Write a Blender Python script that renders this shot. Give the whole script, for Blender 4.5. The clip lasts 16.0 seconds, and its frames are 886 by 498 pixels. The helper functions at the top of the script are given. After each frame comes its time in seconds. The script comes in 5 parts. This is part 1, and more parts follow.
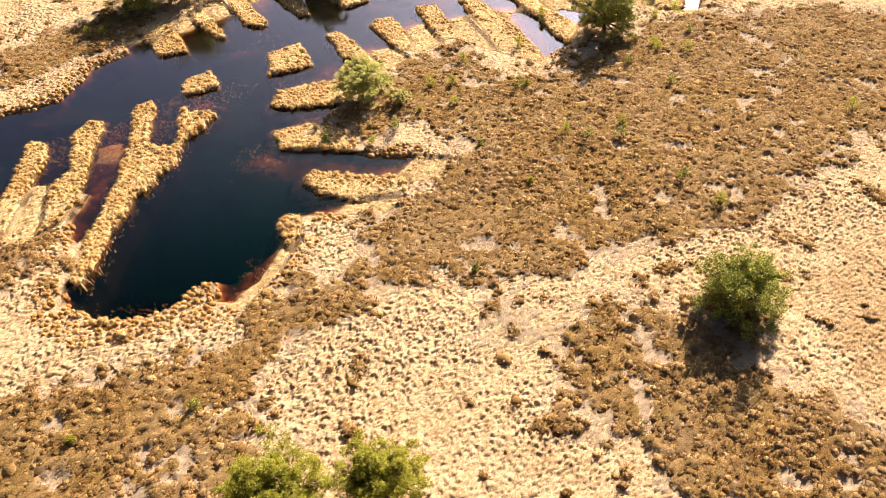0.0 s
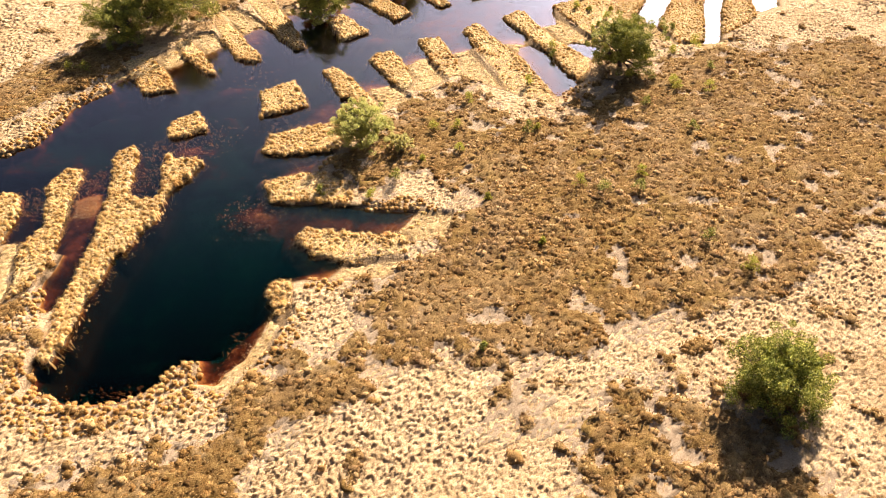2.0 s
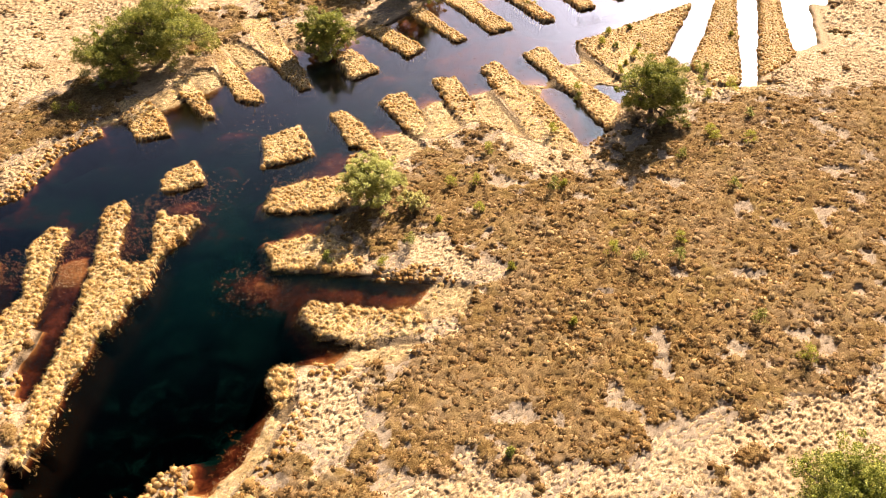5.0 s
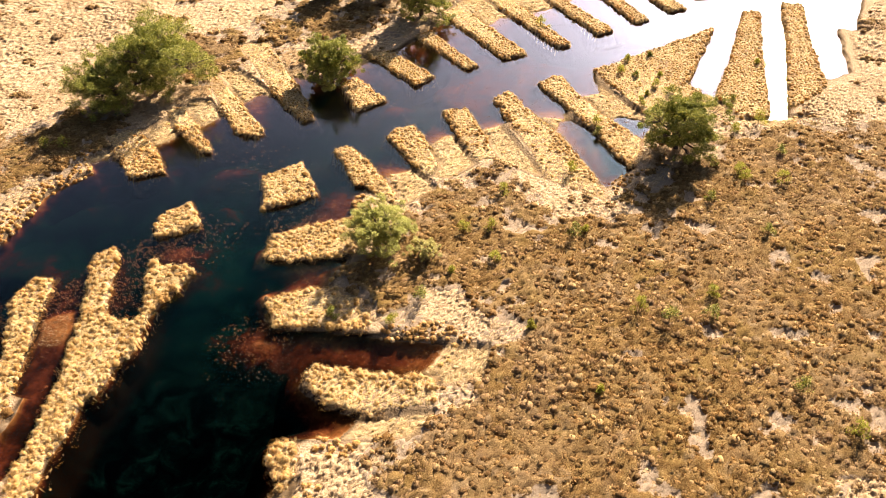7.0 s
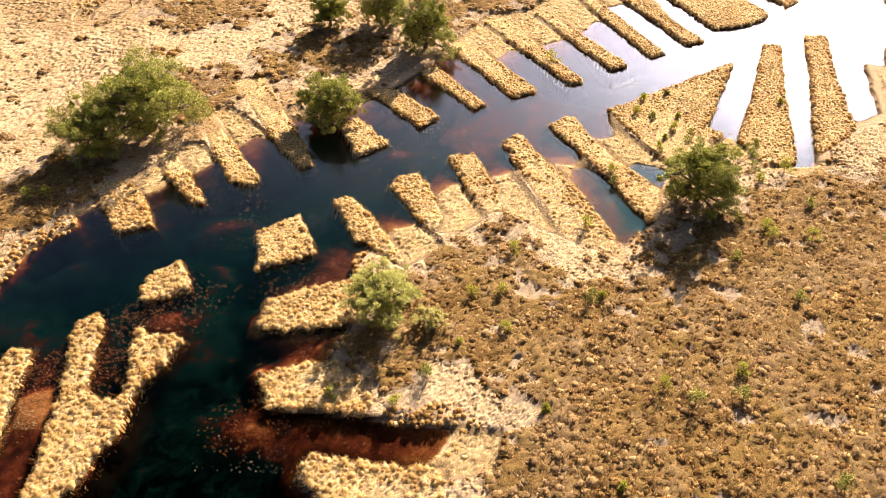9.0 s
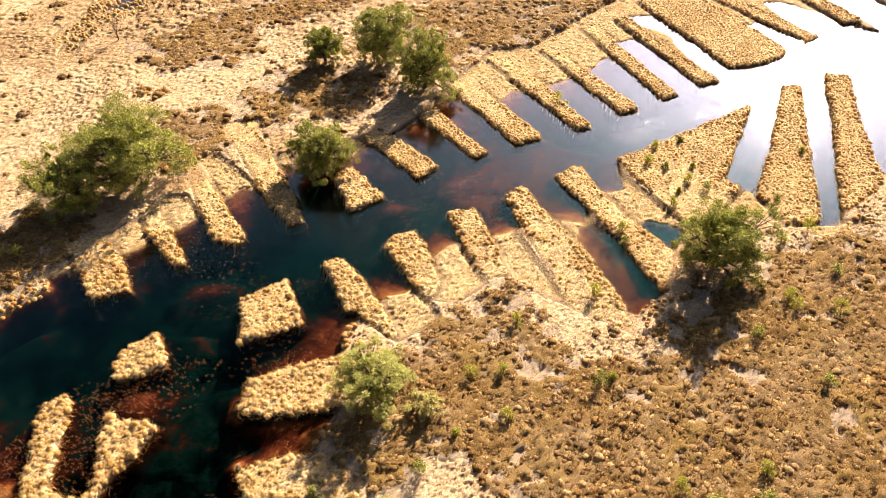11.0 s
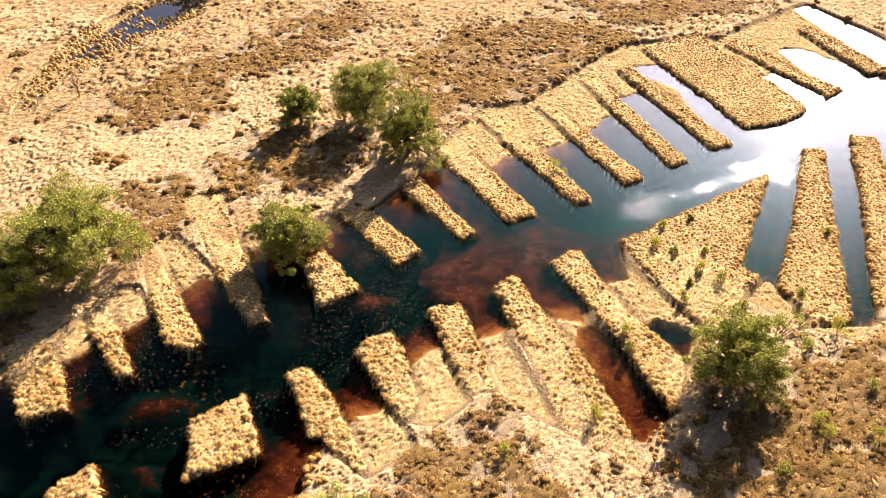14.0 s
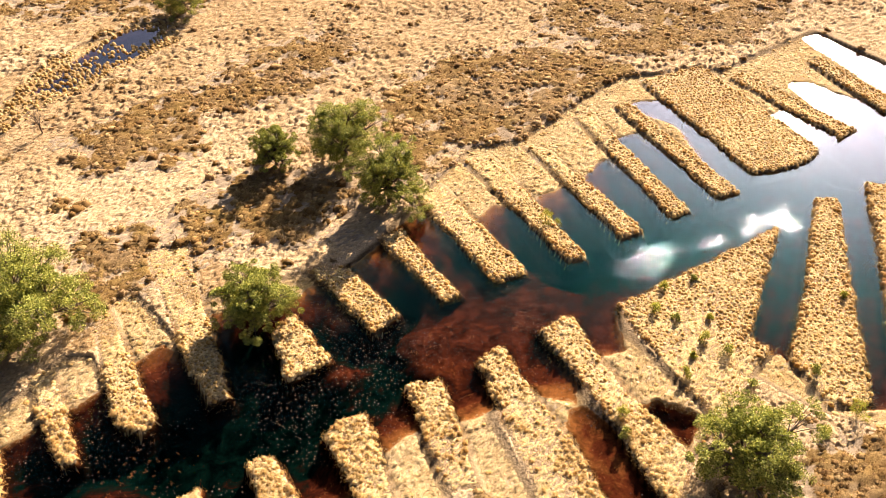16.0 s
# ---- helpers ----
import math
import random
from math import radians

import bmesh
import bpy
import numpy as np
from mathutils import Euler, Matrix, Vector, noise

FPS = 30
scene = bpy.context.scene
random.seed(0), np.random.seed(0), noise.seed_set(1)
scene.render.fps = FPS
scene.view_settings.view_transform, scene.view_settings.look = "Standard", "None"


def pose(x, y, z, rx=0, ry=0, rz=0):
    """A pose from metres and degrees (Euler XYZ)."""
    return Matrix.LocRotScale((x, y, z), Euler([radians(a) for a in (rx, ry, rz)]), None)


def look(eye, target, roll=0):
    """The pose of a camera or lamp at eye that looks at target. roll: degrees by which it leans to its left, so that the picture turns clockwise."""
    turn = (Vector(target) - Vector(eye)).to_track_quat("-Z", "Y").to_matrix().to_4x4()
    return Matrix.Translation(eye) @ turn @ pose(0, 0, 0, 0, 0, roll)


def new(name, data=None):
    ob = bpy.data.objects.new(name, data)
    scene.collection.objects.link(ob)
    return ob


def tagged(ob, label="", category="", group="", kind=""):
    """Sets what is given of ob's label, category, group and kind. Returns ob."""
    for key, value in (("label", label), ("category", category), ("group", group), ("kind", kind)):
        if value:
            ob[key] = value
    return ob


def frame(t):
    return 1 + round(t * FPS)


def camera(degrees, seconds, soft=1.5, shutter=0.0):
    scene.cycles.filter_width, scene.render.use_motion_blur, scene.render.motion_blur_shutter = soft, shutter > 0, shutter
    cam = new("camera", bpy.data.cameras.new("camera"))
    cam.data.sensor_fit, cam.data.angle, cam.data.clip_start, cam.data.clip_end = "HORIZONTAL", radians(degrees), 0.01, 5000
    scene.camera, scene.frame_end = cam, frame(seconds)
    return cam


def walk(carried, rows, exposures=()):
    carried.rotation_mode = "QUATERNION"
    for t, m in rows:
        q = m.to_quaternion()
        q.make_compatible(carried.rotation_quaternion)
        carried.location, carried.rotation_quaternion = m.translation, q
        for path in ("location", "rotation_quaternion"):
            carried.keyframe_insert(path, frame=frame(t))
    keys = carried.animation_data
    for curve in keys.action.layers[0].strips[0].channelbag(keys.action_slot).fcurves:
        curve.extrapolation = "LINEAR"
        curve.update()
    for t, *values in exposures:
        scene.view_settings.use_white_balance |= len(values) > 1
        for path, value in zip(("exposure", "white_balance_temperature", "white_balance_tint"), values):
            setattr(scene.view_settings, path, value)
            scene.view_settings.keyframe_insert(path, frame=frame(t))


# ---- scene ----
cam = camera(58, 16.0, soft=0.3)
PATH = [
    (0, (2.526, 7.292, 49.197), (1.839, 22.113, 35.786), -2.10),
    (0.5, (2.560, 9.830, 49.138), (1.841, 24.660, 35.739), -2.19),
    (1, (2.516, 12.139, 49.113), (1.775, 26.979, 35.725), -2.23),
    (1.5, (2.383, 14.211, 49.110), (1.631, 29.064, 35.737), -2.22),
    (2, (2.178, 16.071, 49.118), (1.423, 30.938, 35.762), -2.17),
    (2.5, (1.935, 17.774, 49.139), (1.174, 32.655, 35.797), -2.11),
    (3, (1.676, 19.382, 49.171), (0.902, 34.270, 35.839), -2.05),
    (3.5, (1.424, 20.945, 49.221), (0.631, 35.832, 35.888), -2.04),
    (4, (1.160, 22.503, 49.268), (0.346, 37.383, 35.930), -2.03),
    (5, (0.525, 25.744, 49.220), (-0.313, 40.625, 35.883), -2.00),
    (6.5, (-0.466, 30.889, 48.957), (-1.331, 45.806, 35.663), -1.99),
    (7, (-0.725, 32.641, 48.960), (-1.605, 47.569, 35.679), -2.03),
    (7.5, (-0.947, 34.438, 49.069), (-1.842, 49.371, 35.795), -2.07),
    (8, (-1.145, 36.314, 49.315), (-2.050, 51.245, 36.039), -2.10),
    (8.5, (-1.305, 38.271, 49.653), (-2.220, 53.191, 36.366), -2.11),
    (9, (-1.394, 40.277, 49.995), (-2.323, 55.188, 36.699), -2.13),
    (10, (-1.265, 44.315, 50.487), (-2.262, 59.236, 37.207), -2.24),
    (11.5, (-0.558, 50.321, 50.819), (-1.705, 65.300, 37.616), -2.64),
    (12, (-0.296, 52.344, 50.912), (-1.481, 67.337, 37.728), -2.79),
    (12.5, (-0.040, 54.410, 50.996), (-1.249, 69.413, 37.825), -2.90),
    (13, (0.238, 56.524, 51.062), (-0.988, 71.535, 37.903), -2.98),
    (13.5, (0.546, 58.672, 51.132), (-0.691, 73.690, 37.981), -3.03),
    (14, (0.884, 60.843, 51.209), (-0.364, 75.864, 38.064), -3.08),
    (14.5, (1.237, 63.020, 51.269), (-0.022, 78.044, 38.128), -3.12),
    (15, (1.595, 65.174, 51.276), (0.327, 80.204, 38.143), -3.15),
    (15.5, (1.962, 67.315, 51.234), (0.683, 82.352, 38.110), -3.15),
    (16, (2.332, 69.469, 51.172), (1.041, 84.507, 38.050), -3.14),
]
walk(cam, [(t, look(eye, target, roll)) for t, eye, target, roll in PATH])

# ---- light ----
SUN_AZ, SUN_EL = radians(22.9), radians(26.6)      # azimuth from +y towards +x
world = bpy.data.worlds.new("sky")
scene.world = world
world.use_nodes = True
wn = world.node_tree
sky = wn.nodes.new("ShaderNodeTexSky")
sky.sky_type, sky.sun_disc = "NISHITA", False
sky.sun_elevation, sky.sun_rotation = SUN_EL, SUN_AZ
sky.air_density, sky.dust_density, sky.ozone_density = 0.45, 6.0, 5.0
wn.links.new(sky.outputs[0], wn.nodes["Background"].inputs[0])
wn.nodes["Background"].inputs[1].default_value = 0.038
sun_data = bpy.data.lights.new("sun", "SUN")
sun_data.energy, sun_data.angle, sun_data.color = 5.0, radians(0.55), (1.0, 0.86, 0.735)
sun = new("sun", sun_data)
to_sun = Vector((math.sin(SUN_AZ) * math.cos(SUN_EL), math.cos(SUN_AZ) * math.cos(SUN_EL), math.sin(SUN_EL)))
sun.matrix_world = look(to_sun * 300, (0, 0, 0))
scene.view_settings.exposure = 2.1


# ---- materials ----
def material(name):
    m = bpy.data.materials.new(name)
    m.use_nodes = True
    return m, m.node_tree.nodes, m.node_tree.links, m.node_tree.nodes["Principled BSDF"]


def ramp(nodes, stops):
    r = nodes.new("ShaderNodeValToRGB")
    while len(r.color_ramp.elements) < len(stops):
        r.color_ramp.elements.new(0.5)
    for e, (p, c) in zip(r.color_ramp.elements, stops):
        e.position, e.color = p, (*c, 1)
    return r


def noise_node(nodes, links, scale, detail=4, rough=0.6, distort=0.0, stretch=None):
    n = nodes.new("ShaderNodeTexNoise")
    n.inputs["Scale"].default_value, n.inputs["Detail"].default_value = scale, detail
    n.inputs["Roughness"].default_value, n.inputs["Distortion"].default_value = rough, distort
    g = nodes.new("ShaderNodeNewGeometry")
    if stretch:
        mp = nodes.new("ShaderNodeMapping")
        mp.inputs["Scale"].default_value = stretch[:3]
        mp.inputs["Rotation"].default_value = (0, 0, stretch[3])
        links.new(g.outputs["Position"], mp.inputs[0])
        links.new(mp.outputs[0], n.inputs["Vector"])
    else:
        links.new(g.outputs["Position"], n.inputs["Vector"])
    return n


def mix(nodes, links, a, b, fac, blend="MIX"):
    m = nodes.new("ShaderNodeMix")
    m.data_type, m.blend_type = "RGBA", blend
    for sock, v in ((m.inputs[6], a), (m.inputs[7], b), (m.inputs[0], fac)):
        if isinstance(v, bpy.types.NodeSocket):
            links.new(v, sock)
        elif isinstance(v, tuple):
            sock.default_value = (*v, 1)
        else:
            sock.default_value = v
    return m.outputs[2]


def foliage_material(name, stops, through_light=0.25, patch=0.12, patch_to=(0.3, 0.2, 0.1), patch_amount=0.5, rough=0.75, grain=11, drift=(0.9, 0.78, 1.08)):
    """Plant matter: each blade or leaf has its own tone, and large patches drift in colour."""
    m, nodes, links, b = material(name)
    g = nodes.new("ShaderNodeNewGeometry")
    r = ramp(nodes, stops)
    links.new(g.outputs["Random Per Island"], r.inputs[0])
    big = noise_node(nodes, links, patch, 3)
    lim = nodes.new("ShaderNodeMapRange")
    lim.inputs[1].default_value, lim.inputs[2].default_value, lim.inputs[4].default_value = 0.45, 0.7, patch_amount
    links.new(big.outputs[0], lim.inputs[0])
    colour = mix(nodes, links, r.outputs[0], patch_to, lim.outputs[0])
    fine = noise_node(nodes, links, grain, 4, 0.75)
    fr = ramp(nodes, [(0.34, (0.34, 0.31, 0.27)), (0.50, (0.92, 0.91, 0.90)), (0.68, (1.16, 1.16, 1.16))])
    links.new(fine.outputs[0], fr.inputs[0])
    colour = mix(nodes, links, colour, fr.outputs[0], 1.0, "MULTIPLY")
    wide = noise_node(nodes, links, drift[0], 4)
    wr = ramp(nodes, [(0.35, (drift[1], 0.975 * drift[1], 0.93 * drift[1])), (0.62, (drift[2],) * 3)])
    links.new(wide.outputs[0], wr.inputs[0])
    colour = mix(nodes, links, colour, wr.outputs[0], 1.0, "MULTIPLY")
    bump = nodes.new("ShaderNodeBump")
    bump.inputs[0].default_value, bump.inputs[1].default_value = 0.9, 0.05
    links.new(fine.outputs[0], bump.inputs["Height"])
    links.new(bump.outputs[0], b.inputs["Normal"])
    links.new(colour, b.inputs["Base Color"])
    b.inputs["Roughness"].default_value = rough
    b.inputs["Specular IOR Level"].default_value = 0.15
    if through_light:
        t = nodes.new("ShaderNodeBsdfTranslucent")
        links.new(colour, t.inputs[0])
        ms = nodes.new("ShaderNodeMixShader")
        ms.inputs[0].default_value = through_light
        links.new(b.outputs[0], ms.inputs[1])
        links.new(t.outputs[0], ms.inputs[2])
        links.new(ms.outputs[0], nodes["Material Output"].inputs[0])
    return m


GOLD = foliage_material("golden_grass", [(0.0, (0.54, 0.295, 0.07)), (0.35, (0.74, 0.48, 0.155)), (0.75, (0.87, 0.64, 0.28)), (1.0, (0.95, 0.79, 0.48))], 0.48, 0.15, (0.60, 0.345, 0.095), 0.6)
HEATHER = foliage_material("heather", [(0.0, (0.185, 0.090, 0.023)), (0.35, (0.31, 0.167, 0.047)), (0.7, (0.43, 0.255, 0.086)), (1.0, (0.55, 0.375, 0.16))], 0.40, 0.11, (0.43, 0.285, 0.15), 0.7, 0.9, 9, (0.4, 0.70, 1.16))
RUST = foliage_material("drowned_sedge", [(0.0, (0.26, 0.07, 0.02)), (0.5, (0.47, 0.185, 0.05)), (1.0, (0.74, 0.48, 0.23))], 0.3, 0.3, (0.35, 0.10, 0.03), 0.5)
LEAFLET = foliage_material("floating_leaf", [(0.0, (0.04, 0.02, 0.016)), (0.8, (0.09, 0.055, 0.045)), (1.0, (0.20, 0.16, 0.15))], 0.0)
AMBER = foliage_material("amber_grass", [(0.0, (0.42, 0.205, 0.045)), (0.4, (0.59, 0.325, 0.09)), (0.8, (0.72, 0.47, 0.17)), (1.0, (0.80, 0.62, 0.33))], 0.34, 0.2, (0.45, 0.22, 0.05), 0.5)
GREY = foliage_material("grey_heath_grass", [(0.0, (0.36, 0.25, 0.15)), (0.5, (0.48, 0.37, 0.25)), (1.0, (0.60, 0.50, 0.37))], 0.35, 0.2, (0.50, 0.42, 0.33), 0.6)
POOL_GRASS = foliage_material("pool_grass", [(0.0, (0.46, 0.26, 0.07)), (0.5, (0.66, 0.44, 0.15)), (1.0, (0.84, 0.66, 0.33))], 0.4, 0.3, (0.52, 0.33, 0.14), 0.5)
REED = foliage_material("wet_sedge", [(0.0, (0.36, 0.235, 0.10)), (0.5, (0.55, 0.41, 0.22)), (1.0, (0.78, 0.67, 0.46))], 0.35, 0.3, (0.42, 0.265, 0.09), 0.75)
PINE = foliage_material("pine_needles", [(0.0, (0.08, 0.105, 0.016)), (0.5, (0.325, 0.34, 0.045)), (1.0, (0.95, 0.88, 0.20))], 0.13, 0.7, (0.14, 0.18, 0.035), 0.4, 0.6)
BIRCH = foliage_material("fresh_leaves", [(0.0, (0.22, 0.225, 0.02)), (0.5, (0.42, 0.40, 0.045)), (1.0, (0.66, 0.61, 0.12))], 0.46, 0.9, (0.24, 0.245, 0.03), 0.5, 0.6)
SOFT = foliage_material("sunlit_needles", [(0.0, (0.32, 0.33, 0.07)), (0.5, (0.52, 0.51, 0.14)), (1.0, (0.72, 0.68, 0.26))], 0.55, 1.1, (0.30, 0.32, 0.09), 0.4, 0.6)
SHOOT = foliage_material("green_shoots", [(0.0, (0.28, 0.25, 0.05)), (0.5, (0.40, 0.37, 0.09)), (1.0, (0.55, 0.50, 0.18))], 0.4, 0.5, (0.45, 0.36, 0.12), 0.5, 0.7)
YELLOW = foliage_material("pale_shrub_leaves", [(0.0, (0.42, 0.38, 0.11)), (0.5, (0.58, 0.52, 0.18)), (1.0, (0.74, 0.66, 0.28))], 0.5, 0.5, (0.52, 0.44, 0.15), 0.4, 0.6)


def attribute(nodes, name):
    a = nodes.new("ShaderNodeAttribute")
    a.attribute_name = name
    return a.outputs["Fac"]


def turf_material(name, stops, patch_to):
    """Grass lying in a matted skin: pale blades over browner litter."""
    m, nodes, links, b = material(name)
    fine = noise_node(nodes, links, 8.5, 6, 0.85, 0.6)
    r = ramp(nodes, stops)
    links.new(fine.outputs[0], r.inputs[0])
    patches = nodes.new("ShaderNodeMapRange")
    patches.inputs[1].default_value, patches.inputs[2].default_value, patches.inputs[4].default_value = 0.44, 0.66, 0.7
    links.new(noise_node(nodes, links, 0.11, 6, 0.68).outputs[0], patches.inputs[0])
    c = mix(nodes, links, r.outputs[0], patch_to, patches.outputs[0])
    litter = ramp(nodes, [(0.37, (0.17, 0.085, 0.03)), (0.50, (0.38, 0.225, 0.09)), (0.66, (0.63, 0.44, 0.22))])
    links.new(fine.outputs[0], litter.inputs[0])
    c = mix(nodes, links, c, litter.outputs[0], attribute(nodes, "worn"))
    drift = ramp(nodes, [(0.36, (0.80, 0.77, 0.72)), (0.60, (1.05, 1.05, 1.05))])
    links.new(noise_node(nodes, links, 1.1, 4, 0.65).outputs[0], drift.inputs[0])
    c = mix(nodes, links, c, drift.outputs[0], 1.0, "MULTIPLY")
    links.new(c, b.inputs["Base Color"])
    b.inputs["Roughness"].default_value, b.inputs["Specular IOR Level"].default_value = 0.9, 0.1
    bump = nodes.new("ShaderNodeBump")
    bump.inputs[0].default_value, bump.inputs[1].default_value = 1.0, 0.09
    links.new(fine.outputs[0], bump.inputs["Height"])
    links.new(bump.outputs[0], b.inputs["Normal"])
    t = nodes.new("ShaderNodeBsdfTranslucent")
    links.new(c, t.inputs[0])
    ms = nodes.new("ShaderNodeMixShader")
    ms.inputs[0].default_value = 0.28
    links.new(b.outputs[0], ms.inputs[1])
    links.new(t.outputs[0], ms.inputs[2])
    links.new(ms.outputs[0], nodes["Material Output"].inputs[0])
    return m


TURF = turf_material("matted_straw", [(0.36, (0.20, 0.095, 0.03)), (0.43, (0.50, 0.315, 0.14)), (0.51, (0.67, 0.468, 0.258)), (0.62, (0.84, 0.66, 0.43))], (0.52, 0.34, 0.16))
RIDGE_TURF = turf_material("matted_ridge_grass", [(0.33, (0.25, 0.13, 0.035)), (0.43, (0.55, 0.355, 0.135)), (0.52, (0.76, 0.55, 0.255)), (0.66, (0.92, 0.77, 0.50))], (0.62, 0.42, 0.165))
MARSH_TURF = turf_material("matted_sedge", [(0.34, (0.20, 0.115, 0.045)), (0.43, (0.45, 0.295, 0.12)), (0.52, (0.62, 0.44, 0.21)), (0.66, (0.80, 0.63, 0.39))], (0.48, 0.30, 0.10))


def heather_mat_material():
    """Close-grown heather: brown cushions that differ in tone, with pinkish and ochre drifts."""
    m, nodes, links, b = material("heather_mat")
    fine = noise_node(nodes, links, 11, 5, 0.82, 0.5)
    r = ramp(nodes, [(0.37, (0.058, 0.026, 0.007)), (0.46, (0.165, 0.090, 0.027)), (0.55, (0.285, 0.172, 0.058)), (0.66, (0.47, 0.32, 0.148))])
    links.new(fine.outputs[0], r.inputs[0])
    tone = ramp(nodes, [(0.0, (0.70, 0.64, 0.56)), (0.5, (1.0, 0.97, 0.92)), (1.0, (1.22, 1.24, 1.24))])
    links.new(attribute(nodes, "tone"), tone.inputs[0])
    c = mix(nodes, links, r.outputs[0], tone.outputs[0], 1.0, "MULTIPLY")
    for scale, lo, hi, amount, colour in ((0.10, 0.47, 0.66, 0.45, (0.36, 0.245, 0.14)), (0.17, 0.52, 0.68, 0.5, (0.27, 0.172, 0.045)), (0.6, 0.56, 0.70, 0.35, (0.42, 0.31, 0.19))):
        k = nodes.new("ShaderNodeMapRange")
        k.inputs[1].default_value, k.inputs[2].default_value, k.inputs[4].default_value = lo, hi, amount
        links.new(noise_node(nodes, links, scale, 4, 0.6).outputs[0], k.inputs[0])
        c = mix(nodes, links, c, colour, k.outputs[0])
    grass = ramp(nodes, [(0.32, (0.23, 0.145, 0.08)), (0.48, (0.38, 0.27, 0.165)), (0.70, (0.55, 0.43, 0.30))])
    links.new(fine.outputs[0], grass.inputs[0])
    sharp = nodes.new("ShaderNodeMapRange")
    sharp.inputs[1].default_value, sharp.inputs[2].default_value = 0.35, 0.75
    links.new(attribute(nodes, "cover"), sharp.inputs[0])
    c = mix(nodes, links, grass.outputs[0], c, sharp.outputs[0])
    links.new(c, b.inputs["Base Color"])
    b.inputs["Roughness"].default_value, b.inputs["Specular IOR Level"].default_value = 0.95, 0.05
    bump = nodes.new("ShaderNodeBump")
    bump.inputs[0].default_value, bump.inputs[1].default_value = 1.0, 0.10
    links.new(fine.outputs[0], bump.inputs["Height"])
    links.new(bump.outputs[0], b.inputs["Normal"])
    t = nodes.new("ShaderNodeBsdfTranslucent")
    links.new(c, t.inputs[0])
    ms = nodes.new("ShaderNodeMixShader")
    ms.inputs[0].default_value = 0.22
    links.new(b.outputs[0], ms.inputs[1])
    links.new(t.outputs[0], ms.inputs[2])
    links.new(ms.outputs[0], nodes["Material Output"].inputs[0])
    return m


def bark_material():
    m, nodes, links, b = material("bark")
    n = noise_node(nodes, links, 9, 5, 0.7)
    r = ramp(nodes, [(0.3, (0.05, 0.033, 0.022)), (0.55, (0.14, 0.09, 0.055)), (0.8, (0.27, 0.20, 0.14))])
    links.new(n.outputs[0], r.inputs[0])
    links.new(r.outputs[0], b.inputs["Base Color"])
    b.inputs["Roughness"].default_value = 0.9
    bump = nodes.new("ShaderNodeBump")
    bump.inputs[0].default_value, bump.inputs[1].default_value = 0.6, 0.03
    links.new(n.outputs[0], bump.inputs["Height"])
    links.new(bump.outputs[0], b.inputs["Normal"])
    return m


BARK = bark_material()
HEATHER_MAT = heather_mat_material()


